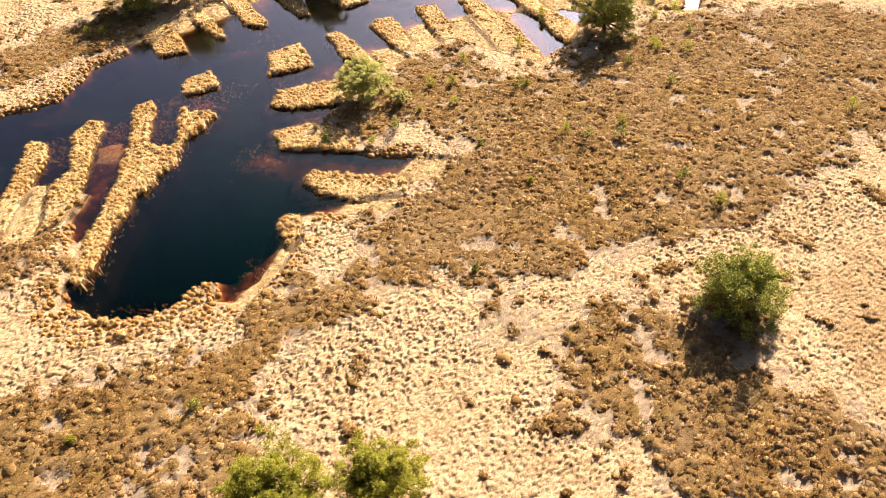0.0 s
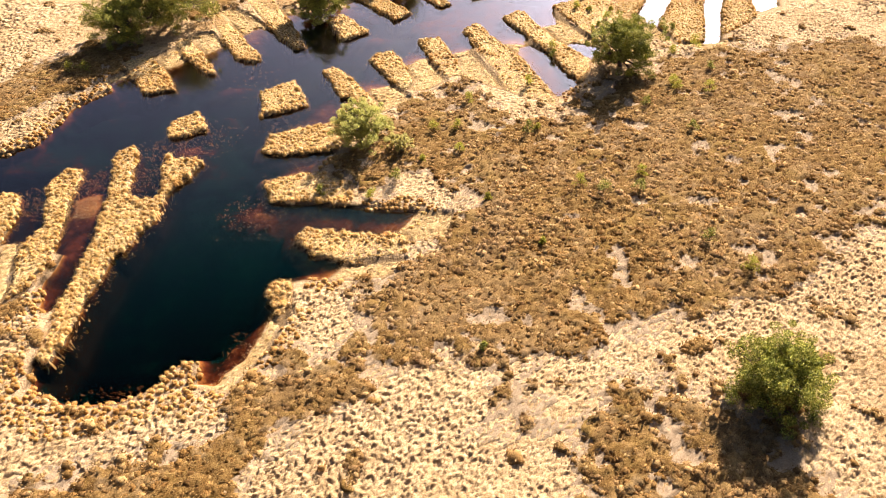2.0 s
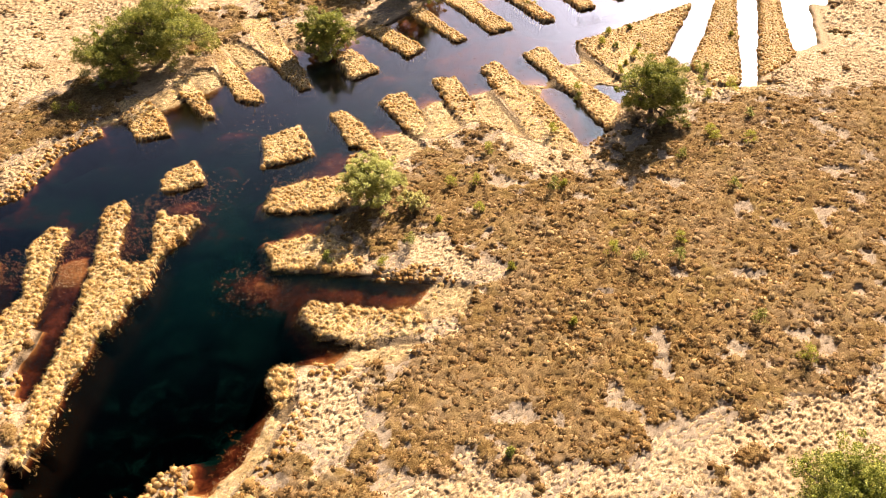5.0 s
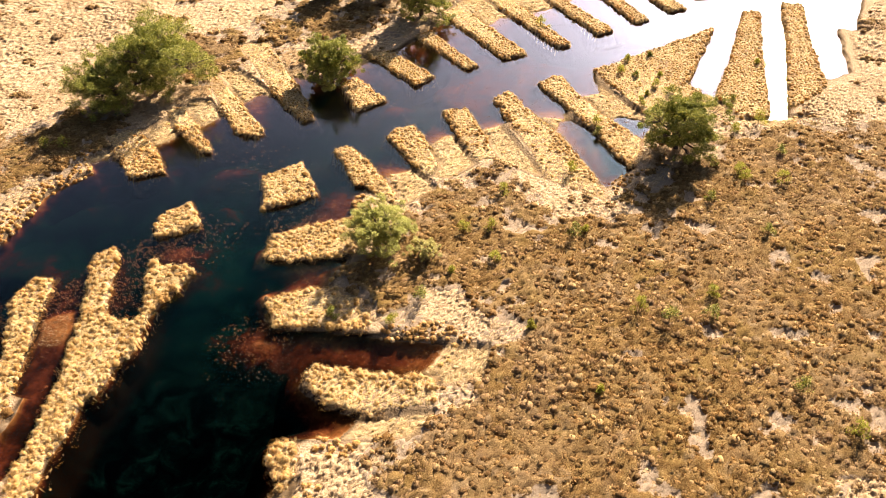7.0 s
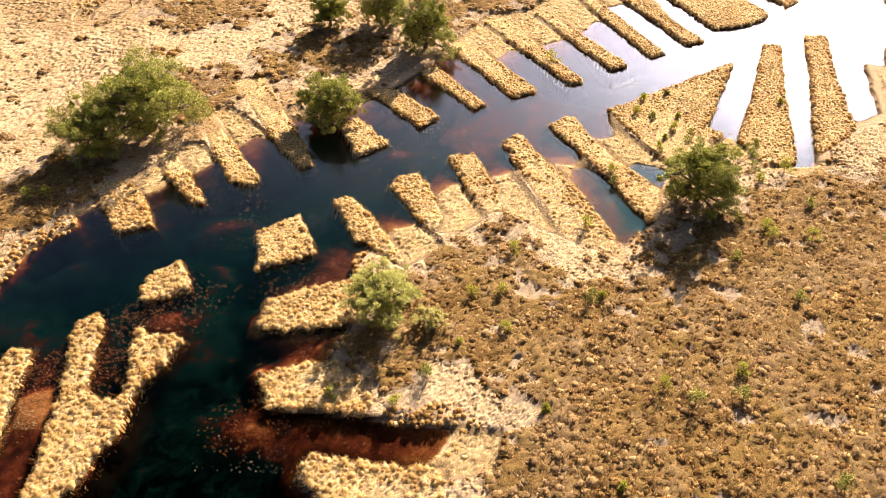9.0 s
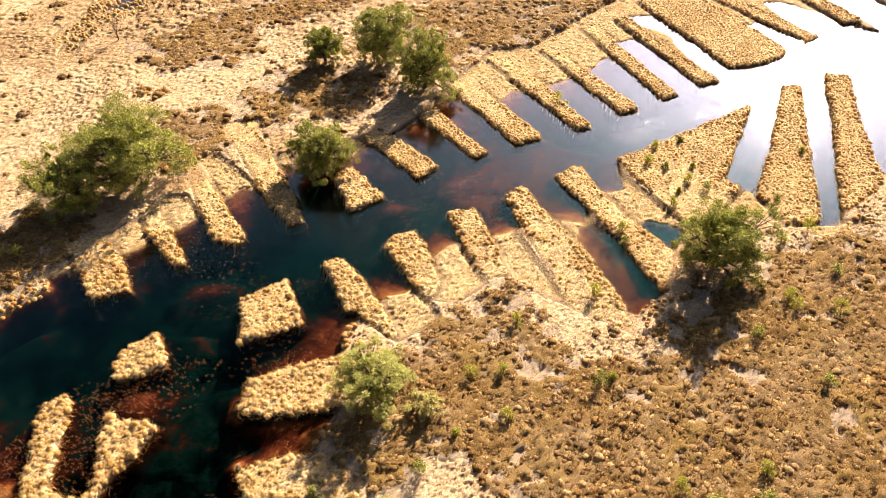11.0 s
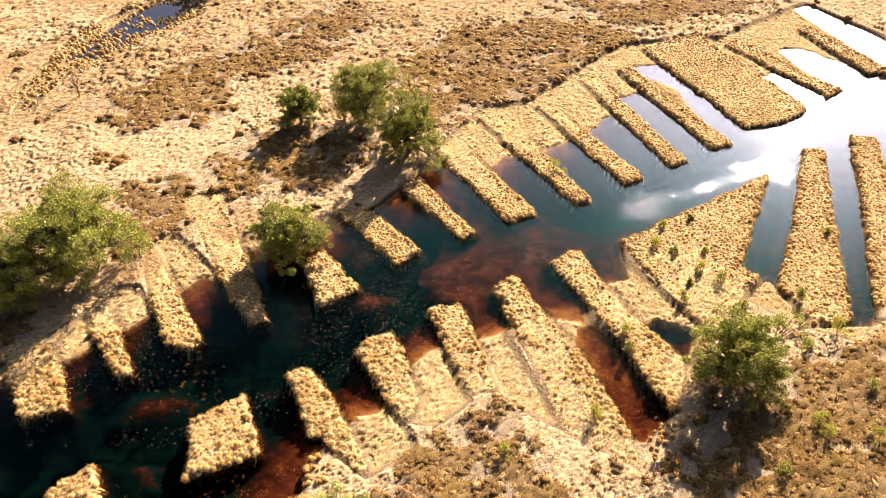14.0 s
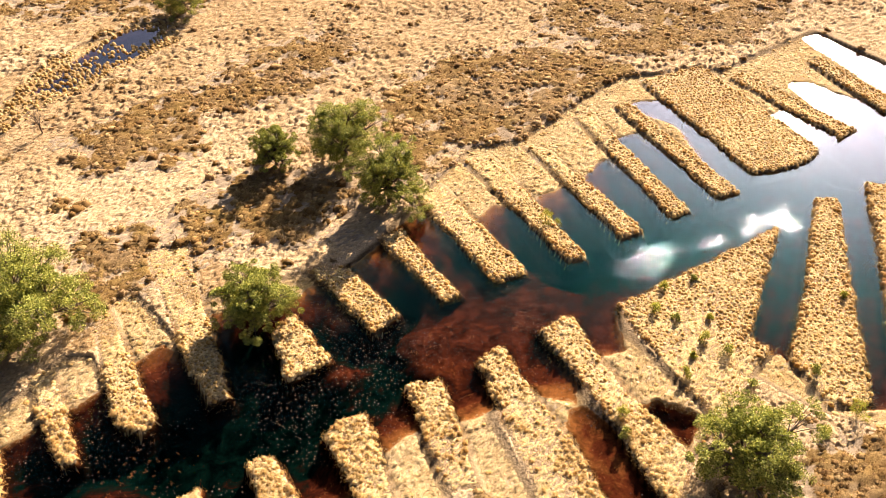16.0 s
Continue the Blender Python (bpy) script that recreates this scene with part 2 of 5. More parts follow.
def ground_material():
    m, nodes, links, b = material("heath_ground")
    fine, mid = noise_node(nodes, links, 9, 5, 0.7), noise_node(nodes, links, 1.3, 4)
    straw = ramp(nodes, [(0.30, (0.20, 0.125, 0.06)), (0.48, (0.38, 0.26, 0.145)), (0.72, (0.56, 0.42, 0.27))])
    links.new(fine.outputs[0], straw.inputs[0])
    soil = ramp(nodes, [(0.32, (0.20, 0.12, 0.053)), (0.55, (0.38, 0.25, 0.125)), (0.75, (0.54, 0.41, 0.25))])
    links.new(fine.outputs[0], soil.inputs[0])
    greyish = nodes.new("ShaderNodeMapRange")
    greyish.inputs[1].default_value, greyish.inputs[2].default_value, greyish.inputs[4].default_value = 0.5, 0.75, 0.6
    links.new(mid.outputs[0], greyish.inputs[0])
    grey = mix(nodes, links, soil.outputs[0], (0.40, 0.31, 0.21), greyish.outputs[0])
    sedge = ramp(nodes, [(0.38, (0.20, 0.115, 0.045)), (0.5, (0.40, 0.265, 0.12)), (0.62, (0.60, 0.465, 0.28))])
    tiny = noise_node(nodes, links, 20, 4, 0.8)
    links.new(tiny.outputs[0], sedge.inputs[0])
    bleached = nodes.new("ShaderNodeMapRange")
    bleached.inputs[1].default_value, bleached.inputs[2].default_value, bleached.inputs[4].default_value = 0.54, 0.68, 0.5
    links.new(noise_node(nodes, links, 0.35, 4).outputs[0], bleached.inputs[0])
    pale = mix(nodes, links, sedge.outputs[0], (0.56, 0.48, 0.38), bleached.outputs[0])
    c = mix(nodes, links, straw.outputs[0], grey, attribute(nodes, "heath"))
    brown = nodes.new("ShaderNodeMapRange")
    brown.inputs[1].default_value, brown.inputs[2].default_value, brown.inputs[4].default_value = 0.50, 0.62, 0.75
    links.new(noise_node(nodes, links, 0.28, 5, 0.65, 0.4).outputs[0], brown.inputs[0])
    pale = mix(nodes, links, pale, (0.33, 0.205, 0.075), brown.outputs[0])
    c = mix(nodes, links, c, pale, attribute(nodes, "marsh"))
    c = mix(nodes, links, c, (0.048, 0.029, 0.015), attribute(nodes, "bank"))
    # lake bed by its depth below the water: silt, red peat moss, black peat
    g = nodes.new("ShaderNodeNewGeometry")
    xyz = nodes.new("ShaderNodeSeparateXYZ")
    links.new(g.outputs["Position"], xyz.inputs[0])
    depth = nodes.new("ShaderNodeMapRange")
    depth.inputs[1].default_value, depth.inputs[2].default_value = 0.0, -2.8
    patches = noise_node(nodes, links, 0.55, 5, 0.65, 0.8)
    shift = nodes.new("ShaderNodeMath")
    shift.operation = "MULTIPLY_ADD"
    shift.inputs[1].default_value, shift.inputs[2].default_value = -2.4, 1.2
    links.new(patches.outputs[0], shift.inputs[0])
    deeper = nodes.new("ShaderNodeMath")
    deeper.operation = "MULTIPLY"
    links.new(shift.outputs[0], deeper.inputs[0])
    links.new(xyz.outputs[2], deeper.inputs[1])
    total = nodes.new("ShaderNodeMath")
    total.operation = "SUBTRACT"
    links.new(xyz.outputs[2], total.inputs[0])
    links.new(deeper.outputs[0], total.inputs[1])
    links.new(total.outputs[0], depth.inputs[0])
    bed = ramp(nodes, [(0.0, (0.30, 0.165, 0.065)), (0.03, (0.19, 0.088, 0.030)), (0.13, (0.064, 0.0185, 0.0090)), (0.245, (0.021, 0.0062, 0.0043)), (0.345, (0.005, 0.0048, 0.0040)), (0.44, (0.0008, 0.0060, 0.0056)), (0.58, (0.0004, 0.0034, 0.0034)), (0.76, (0.0001, 0.0010, 0.0012)), (1.0, (0.0001, 0.0002, 0.0004))])
    links.new(depth.outputs[0], bed.inputs[0])
    weeds = ramp(nodes, [(0.35, (0.60, 0.58, 0.58)), (0.62, (1.25, 1.15, 1.1))])
    links.new(noise_node(nodes, links, 2.2, 5, 0.7, 0.6).outputs[0], weeds.inputs[0])
    bedc = mix(nodes, links, bed.outputs[0], weeds.outputs[0], 1.0, "MULTIPLY")
    under = nodes.new("ShaderNodeMath")
    under.operation = "LESS_THAN"
    links.new(xyz.outputs[2], under.inputs[0])
    under.inputs[1].default_value = 0.012
    c = mix(nodes, links, c, bedc, under.outputs[0])
    # near-black along the ridges: black peat, with the bank's shade put into the colour
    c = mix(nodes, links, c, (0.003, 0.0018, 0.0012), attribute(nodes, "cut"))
    links.new(c, b.inputs["Base Color"])
    b.inputs["Roughness"].default_value = 0.95
    b.inputs["Specular IOR Level"].default_value = 0.0
    bump = nodes.new("ShaderNodeBump")
    # matted grass: lumps a hand across, and blades
    lump = noise_node(nodes, links, 3.4, 3, 0.55, 0.9)
    both = nodes.new("ShaderNodeMath")
    both.operation = "MULTIPLY_ADD"
    both.inputs[1].default_value = 0.35
    links.new(fine.outputs[0], both.inputs[0])
    links.new(lump.outputs[0], both.inputs[2])
    dry = nodes.new("ShaderNodeMath")
    dry.operation = "GREATER_THAN"
    dry.inputs[1].default_value = 0.012
    links.new(xyz.outputs[2], dry.inputs[0])
    calm = nodes.new("ShaderNodeMapRange")
    calm.inputs[3].default_value, calm.inputs[4].default_value = 1.0, 0.45
    links.new(attribute(nodes, "marsh"), calm.inputs[0])
    relief = nodes.new("ShaderNodeMath")
    relief.operation = "MULTIPLY"
    links.new(dry.outputs[0], relief.inputs[0])
    links.new(calm.outputs[0], relief.inputs[1])
    links.new(relief.outputs[0], bump.inputs[0])
    bump.inputs[1].default_value = 0.16
    links.new(both.outputs[0], bump.inputs["Height"])
    links.new(bump.outputs[0], b.inputs["Normal"])
    return m


def water_material():
    m, nodes, links, b = material("peat_water")
    nodes.remove(b)
    long_ripple = noise_node(nodes, links, 1.0, 2, 0.5, 0.3, (1.6, 5.0, 1.0, radians(-22)))
    small = noise_node(nodes, links, 7.0, 3, 0.6, 0.2)
    add = nodes.new("ShaderNodeMath")
    add.operation = "MULTIPLY_ADD"
    links.new(small.outputs[0], add.inputs[0])
    add.inputs[1].default_value = 0.4
    links.new(long_ripple.outputs[0], add.inputs[2])
    bump = nodes.new("ShaderNodeBump")
    bump.inputs[1].default_value = 0.075
    wind = nodes.new("ShaderNodeMapRange")
    wind.inputs[3].default_value, wind.inputs[4].default_value = 0.07, 1.0
    glint = nodes.new("ShaderNodeMapRange")
    glint.inputs[1].default_value, glint.inputs[2].default_value = 0.42, 0.56
    links.new(noise_node(nodes, links, 3.2, 3, 0.6, 0.0, (1.0, 1.8, 1.0, radians(-22))).outputs[0], glint.inputs[0])
    broken = nodes.new("ShaderNodeMath")
    broken.operation = "MULTIPLY"
    links.new(attribute(nodes, "ruffle"), broken.inputs[0])
    links.new(glint.outputs[0], broken.inputs[1])
    links.new(broken.outputs[0], wind.inputs[0])
    links.new(wind.outputs[0], bump.inputs[0])
    links.new(add.outputs[0], bump.inputs["Height"])
    tilt = nodes.new("ShaderNodeLayerWeight")
    tilt.inputs[0].default_value = 0.5
    links.new(bump.outputs[0], tilt.inputs["Normal"])
    power = nodes.new("ShaderNodeMath")
    power.operation, power.inputs[1].default_value = "POWER", 3.5
    links.new(tilt.outputs["Facing"], power.inputs[0])
    mirror = nodes.new("ShaderNodeMath")
    mirror.operation = "MULTIPLY_ADD"
    mirror.inputs[1].default_value, mirror.inputs[2].default_value = 1.4, -0.006
    mirror.use_clamp = True
    links.new(power.outputs[0], mirror.inputs[0])
    clear = nodes.new("ShaderNodeBsdfTransparent")
    clear.inputs[0].default_value = (0.92, 0.84, 0.74, 1)
    gloss = nodes.new("ShaderNodeBsdfGlossy")
    gloss.inputs["Roughness"].default_value = 0.045
    # reflected sky is coloured by hand: teal seen from above, near neutral seen flat
    reflection_tint = ramp(nodes, [(0.024, (0.22, 0.92, 0.82)), (0.05, (0.66, 0.88, 0.89)), (0.10, (0.94, 0.90, 0.94)), (0.16, (1.0, 0.90, 0.95))])
    links.new(mirror.outputs[0], reflection_tint.inputs[0])
    links.new(reflection_tint.outputs[0], gloss.inputs[0])
    links.new(bump.outputs[0], gloss.inputs["Normal"])
    ms = nodes.new("ShaderNodeMixShader")
    links.new(mirror.outputs[0], ms.inputs[0])
    links.new(clear.outputs[0], ms.inputs[1])
    links.new(gloss.outputs[0], ms.inputs[2])
    links.new(ms.outputs[0], nodes["Material Output"].inputs[0])
    return m


# ---- plan of the peat cuttings ----
WATER = []
WATER.append([(-32.5, 59.1), (-33.0, 56.4), (-32.2, 54.2), (-29.0, 52.8), (-24.9, 53.2), (-22.3, 54.9), (-21.7, 56.6), (-19.8, 57.4), (-19.6, 54.9), (-18.0, 54.9), (-15.9, 59.0), (-14.9, 62.6), (-15.7, 65.5), (-18.2, 71.3), (-25.7, 86.3), (-28.6, 77.4), (-31.1, 71.5), (-32.5, 63.6)])  # basin
WATER.append([(-16.1, 65.4), (-15.8, 66.3), (-10.6, 66.8), (-9.5, 68.6), (-11.1, 69.0), (-12.9, 69.8), (-16.1, 72.2), (-18.1, 68.8)])  # inlet0
WATER.append([(-18.8, 74.6), (-15.1, 72.2), (-7.0, 72.5), (-5.3, 72.9), (-4.1, 74.5), (-3.4, 75.9), (-15.1, 77.3), (-19.5, 77.8)])  # ditch2
WATER.append([(-21.3, 83.5), (-18.7, 81.1), (-14.0, 81.9), (-12.7, 85.8), (-12.8, 86.8), (-18.3, 85.8), (-21.8, 85.8)])  # inlet3
WATER.append([(-21.8, 77.1), (-19.2, 80.9), (-20.5, 87.4), (-13.0, 91.7), (-13.0, 94.9), (-9.7, 99.3), (-8.0, 99.8), (-7.2, 102.4), (-4.6, 106.2), (-0.2, 107.4), (5.0, 110.3), (8.8, 109.7), (9.8, 114.0), (13.2, 115.3), (13.0, 120.0), (17.8, 125.1), (29.8, 131.2), (32.7, 141.8), (3.7, 135.1), (-6.9, 127.0), (-20.4, 118.3), (-27.1, 113.0), (-31.9, 108.1), (-35.5, 104.7), (-41.4, 99.8), (-44.5, 95.3), (-45.8, 89.0), (-48.2, 82.5), (-42.9, 71.9), (-39.1, 71.9), (-33.1, 68.6)])  # mid
WATER.append([(-55.3, 84.0), (-48.3, 86.2), (-46.3, 88.0), (-38.5, 95.8), (-28.2, 104.5), (-20.6, 87.5), (-27.7, 76.3), (-32.5, 67.0), (-34.4, 62.8), (-35.3, 63.2), (-36.1, 66.2), (-35.6, 74.5), (-40.5, 74.5), (-42.7, 74.1), (-44.1, 71.7), (-44.8, 69.8), (-48.2, 68.9)])  # west
WATER.append([(8.0, 105.8), (8.2, 108.8), (9.5, 109.4), (12.3, 105.8), (14.9, 100.1), (12.2, 96.9), (10.8, 98.4)])  # ditch8
WATER.append([(14.1, 109.2), (15.4, 109.4), (17.4, 107.0), (16.9, 105.7), (15.1, 107.0)])  # pool8
WATER.append([(14.5, 109.3), (15.2, 109.8), (18.3, 108.6), (17.4, 107.0), (15.9, 107.3)])  # pool8b
WATER.append([(12.8, 120.2), (20.9, 125.1), (29.9, 131.2), (31.6, 133.4), (47.4, 131.7), (51.3, 141.0), (47.1, 150.5), (33.1, 138.1), (17.4, 129.9), (11.6, 125.8)])  # east
WATER.append([(29.9, 132.1), (34.6, 133.4), (29.8, 122.1), (26.5, 114.5), (25.1, 115.2), (23.6, 116.2), (26.1, 122.1)])  # chan1
WATER.append([(37.1, 136.2), (40.2, 137.1), (37.1, 123.6), (33.5, 109.7), (31.3, 109.5), (32.4, 114.2), (34.6, 125.1)])  # chan2
WATER.append([(43.3, 138.1), (46.9, 137.1), (43.2, 119.5), (38.8, 116.8), (40.2, 126.7)])  # chan3
WATER.append([(-13.3, 116.8), (-8.7, 116.2), (-6.6, 120.0), (-8.1, 129.9), (-10.5, 126.7), (-12.8, 123.3), (-14.7, 118.9)])  # n5
WATER.append([(-8.2, 130.8), (-2.0, 120.8), (2.6, 123.4), (-4.3, 133.0), (-5.8, 133.3)])  # n6
WATER.append([(0.6, 132.1), (2.0, 134.9), (4.0, 134.4), (9.5, 126.2), (5.2, 124.2)])  # n7
WATER.append([(6.7, 136.3), (9.8, 138.0), (15.2, 129.5), (10.9, 126.6)])  # n8
WATER.append([(12.0, 139.8), (14.5, 143.1), (20.7, 133.0), (16.8, 129.5)])  # n9
WATER.append([(15.6, 146.8), (18.5, 148.2), (25.5, 136.2), (21.5, 133.0)])  # n10
WATER.append([(19.0, 155.0), (22.1, 155.4), (30.1, 140.2), (26.9, 136.2), (23.5, 149.7), (20.6, 152.2)])  # n11
WATER.append([(33.0, 150.7), (37.4, 153.8), (42.3, 147.1), (37.5, 143.2)])  # n12
WATER.append([(38.5, 159.1), (41.1, 159.0), (49.3, 151.1), (45.6, 146.4), (42.1, 148.2)])  # n13
WATER.append([(43.6, 171.4), (46.1, 172.3), (57.0, 154.7), (53.1, 145.2), (49.0, 157.5)])  # n14
WATER.append([(-35.1, 103.6), (-32.9, 105.5), (-29.6, 103.5), (-29.7, 101.1), (-33.8, 99.3)])  # n2
WATER.append([(-28.3, 113.0), (-26.6, 115.2), (-25.0, 114.4), (-22.0, 110.0), (-24.8, 106.0)])  # n3
WATER.append([(-23.8, 119.0), (-22.1, 119.2), (-16.1, 112.8), (-15.5, 108.5), (-19.3, 108.6)])  # n4
WATER.append([(-15.3, 122.0), (-13.2, 123.6), (-9.2, 116.3), (-12.5, 112.7)])  # n5b
WATER.append([(-42.1, 101.2), (-40.7, 102.2), (-36.6, 97.8), (-40.3, 97.0)])  # n0
WATER.append([(-20.8, 81.3), (-18.7, 80.7), (-18.1, 77.7), (-15.1, 77.5), (-14.2, 73.3), (-14.7, 71.6), (-12.9, 69.4), (-10.9, 67.8), (-15.8, 66.1), (-17.4, 65.7), (-20.7, 68.8), (-21.8, 77.1)])  # join
WATER.append([(26.3, 136.0), (30.2, 140.4), (33.9, 141.2), (38.2, 144.5), (42.8, 148.1), (47.5, 151.7), (55.2, 147.4), (47.7, 130.0), (37.9, 135.2), (31.4, 131.7)])  # ne
WATER.append([(-58.4, 159.1), (-56.1, 167.5), (-53.4, 174.3), (-50.9, 177.8), (-46.7, 179.6), (-45.0, 173.1), (-48.8, 167.3), (-54.2, 159.0)])  # farpool
RIDGES = []
RIDGES.append([(-46.1, 77.8), (-45.8, 79.7), (-43.9, 78.5), (-43.0, 75.2), (-42.7, 69.9), (-42.1, 63.4), (-44.3, 63.4), (-45.0, 71.3)])  # ridgeA
RIDGES.append([(-41.8, 79.9), (-41.0, 82.9), (-39.0, 83.2), (-38.3, 77.2), (-36.8, 66.7), (-38.8, 63.4), (-40.6, 71.2), (-39.6, 74.1)])  # ridgeB
RIDGES.append([(-36.7, 86.1), (-34.5, 87.0), (-32.9, 79.2), (-32.4, 74.0), (-32.9, 67.5), (-32.0, 61.7), (-31.6, 58.3), (-33.6, 59.4), (-33.9, 63.3), (-34.1, 71.2), (-34.8, 78.2)])  # ridgeC
RIDGES.append([(-31.2, 85.2), (-26.3, 84.1), (-27.8, 80.8), (-29.2, 77.8), (-28.9, 74.5), (-30.6, 71.1), (-32.3, 71.1), (-32.0, 77.3), (-29.4, 77.9)])  # ridgeD
RIDGES.append([(-29.4, 94.1), (-27.7, 90.2), (-31.3, 88.4), (-32.1, 89.9), (-31.6, 92.5)])  # islW
RIDGES.append([(-23.4, 98.0), (-19.7, 100.9), (-17.0, 95.2), (-22.2, 92.7)])  # isl
RIDGES.append([(-20.6, 87.1), (-20.6, 88.6), (-17.7, 90.1), (-12.6, 91.6), (-12.0, 86.3), (-17.9, 85.3), (-20.0, 85.3)])  # spit3
RIDGES.append([(-16.6, 102.9), (-14.5, 104.0), (-10.6, 97.7), (-13.2, 96.7)])  # spit4
RIDGES.append([(-13.3, 97.6), (-10.6, 98.0), (-8.0, 93.5), (-9.2, 93.5)])  # spit4t
RIDGES.append([(-11.3, 105.9), (-8.1, 108.1), (-5.1, 100.5), (-5.7, 98.1), (-6.5, 98.4)])  # spit5
RIDGES.append([(-5.1, 110.7), (-2.3, 111.5), (1.0, 101.6), (-1.3, 100.8)])  # spit6
RIDGES.append([(0.7, 113.3), (2.9, 115.1), (4.7, 111.0), (8.0, 105.4), (10.8, 98.0), (11.7, 93.9), (6.0, 97.6), (4.3, 103.1)])  # spit7
RIDGES.append([(5.9, 116.7), (8.7, 118.7), (12.6, 110.3), (16.5, 105.1), (16.5, 103.2), (14.5, 99.5), (12.2, 105.1), (9.1, 111.2)])  # spit8
RIDGES.append([(12.8, 119.9), (20.8, 124.9), (29.9, 131.1), (28.6, 128.0), (25.9, 121.8), (23.5, 116.1), (25.0, 115.0), (19.4, 107.8), (16.3, 112.6)])  # tri
RIDGES.append([(34.5, 135.3), (36.7, 135.4), (34.5, 124.8), (32.3, 114.0), (31.1, 109.4), (27.8, 109.3), (26.4, 114.3), (29.6, 121.8)])  # R
RIDGES.append([(40.5, 138.5), (43.1, 137.7), (41.0, 126.4), (39.5, 115.3), (33.7, 110.5), (36.9, 123.3)])  # R2
RIDGES.append([(-42.3, 106.1), (-40.2, 102.0), (-36.8, 97.6), (-33.6, 99.1), (-35.9, 103.1), (-39.1, 107.1)])  # N0
RIDGES.append([(-37.2, 111.2), (-35.2, 111.9), (-29.6, 102.7), (-31.0, 102.5), (-34.6, 107.0)])  # N1
RIDGES.append([(-34.8, 118.6), (-33.0, 118.9), (-24.9, 107.1), (-25.2, 105.3), (-27.8, 106.2)])  # N2
RIDGES.append([(-32.5, 127.0), (-28.3, 127.7), (-19.4, 109.5), (-21.0, 108.2), (-23.8, 112.4)])  # N3
RIDGES.append([(-17.4, 116.2), (-15.7, 118.6), (-11.7, 113.3), (-14.9, 110.7)])  # N4
RIDGES.append([(-15.7, 124.6), (-11.9, 124.8), (-6.2, 118.8), (-8.4, 116.2)])  # N5
RIDGES.append([(-9.4, 129.1), (-7.4, 130.7), (-1.1, 121.2), (-2.4, 120.2)])  # N6
RIDGES.append([(-6.3, 136.0), (-3.7, 138.0), (5.3, 124.4), (2.0, 122.9)])  # N7
RIDGES.append([(-1.5, 142.7), (1.3, 143.8), (11.0, 126.7), (9.1, 125.5)])  # N8
RIDGES.append([(5.5, 145.2), (8.0, 144.2), (17.0, 130.3), (14.5, 129.1)])  # N9
RIDGES.append([(11.6, 151.2), (13.6, 151.8), (21.9, 133.3), (19.8, 132.2)])  # N10
RIDGES.append([(16.5, 153.7), (18.2, 154.3), (27.4, 136.6), (24.9, 135.5)])  # N11
RIDGES.append([(20.3, 159.7), (28.6, 163.1), (37.7, 144.1), (36.6, 142.6), (33.1, 140.6), (29.4, 139.8)])  # N12
RIDGES.append([(31.4, 160.2), (33.1, 161.5), (43.0, 148.1), (40.8, 146.3)])  # N13
RIDGES.append([(41.9, 164.2), (43.8, 164.9), (49.9, 153.1), (47.2, 151.3)])  # N14
RIDGES.append([(-19.3, 79.9), (-19.0, 80.6), (-16.2, 81.7), (-13.2, 81.8), (-10.5, 79.7), (-10.1, 76.7), (-14.7, 77.1), (-17.8, 77.2)])  # spit2
RIDGES.append([(-14.7, 72.0), (-14.0, 73.4), (-10.6, 72.6), (-6.7, 72.1), (-4.2, 72.1), (-4.1, 69.3), (-9.2, 68.4), (-12.6, 69.2)])  # spit1
RIDGES.append([(-16.0, 64.8), (-15.7, 66.0), (-14.0, 66.1), (-13.6, 63.6), (-14.4, 61.3), (-15.3, 63.1)])  # spit0
RIDGES.append([(-33.0, 78.5), (-31.2, 77.9), (-29.8, 78.3), (-29.2, 77.0), (-29.1, 74.5), (-29.8, 73.0), (-30.2, 71.1), (-30.6, 69.7), (-32.8, 69.7), (-33.4, 73.3), (-33.5, 76.5)])  # join
RIDGES.append([(-29.8, 79.4), (-29.1, 78.8), (-28.9, 77.6), (-29.3, 76.6), (-29.9, 77.9)])  # neck
RIDGES.append([(-30.9, 70.7), (-31.3, 68.0), (-31.7, 63.4), (-31.8, 59.5), (-32.1, 56.2), (-33.4, 57.1), (-33.3, 62.0), (-33.2, 66.9), (-33.0, 70.7)])  # fill
MARSH = []
MARSH.append([(-11.4, 96.3), (-10.5, 99.3), (-8.8, 102.2), (-6.2, 98.3), (-5.1, 96.4), (-8.3, 93.8)])  # 4
MARSH.append([(-7.7, 104.8), (-4.2, 107.4), (-1.1, 100.8), (-3.7, 98.4), (-5.8, 99.0)])  # 5
MARSH.append([(-1.4, 108.2), (1.4, 108.7), (6.1, 98.5), (2.7, 100.5), (0.2, 102.6)])  # 6
MARSH.append([(4.4, 111.3), (6.5, 113.7), (9.5, 109.4), (8.1, 105.8)])  # 7
MARSH.append([(8.7, 116.5), (12.8, 117.8), (18.9, 108.6), (17.1, 105.0), (13.8, 109.0)])  # 8
MARSH.append([(-10.4, 125.7), (-7.4, 131.7), (-2.4, 141.5), (0.0, 145.3), (5.2, 146.4), (11.4, 153.6), (18.4, 161.0), (31.2, 162.1), (45.4, 172.6), (54.0, 160.1), (39.6, 144.3), (14.5, 128.2), (-1.6, 122.6)])  # n
MARSH.append([(-38.9, 106.1), (-36.0, 110.2), (-34.9, 113.3), (-32.4, 113.3), (-27.5, 106.9), (-30.6, 105.2), (-34.2, 104.1)])  # n1
MARSH.append([(-33.4, 118.7), (-31.8, 121.7), (-25.5, 115.4), (-26.4, 110.3), (-29.4, 113.4)])  # n2
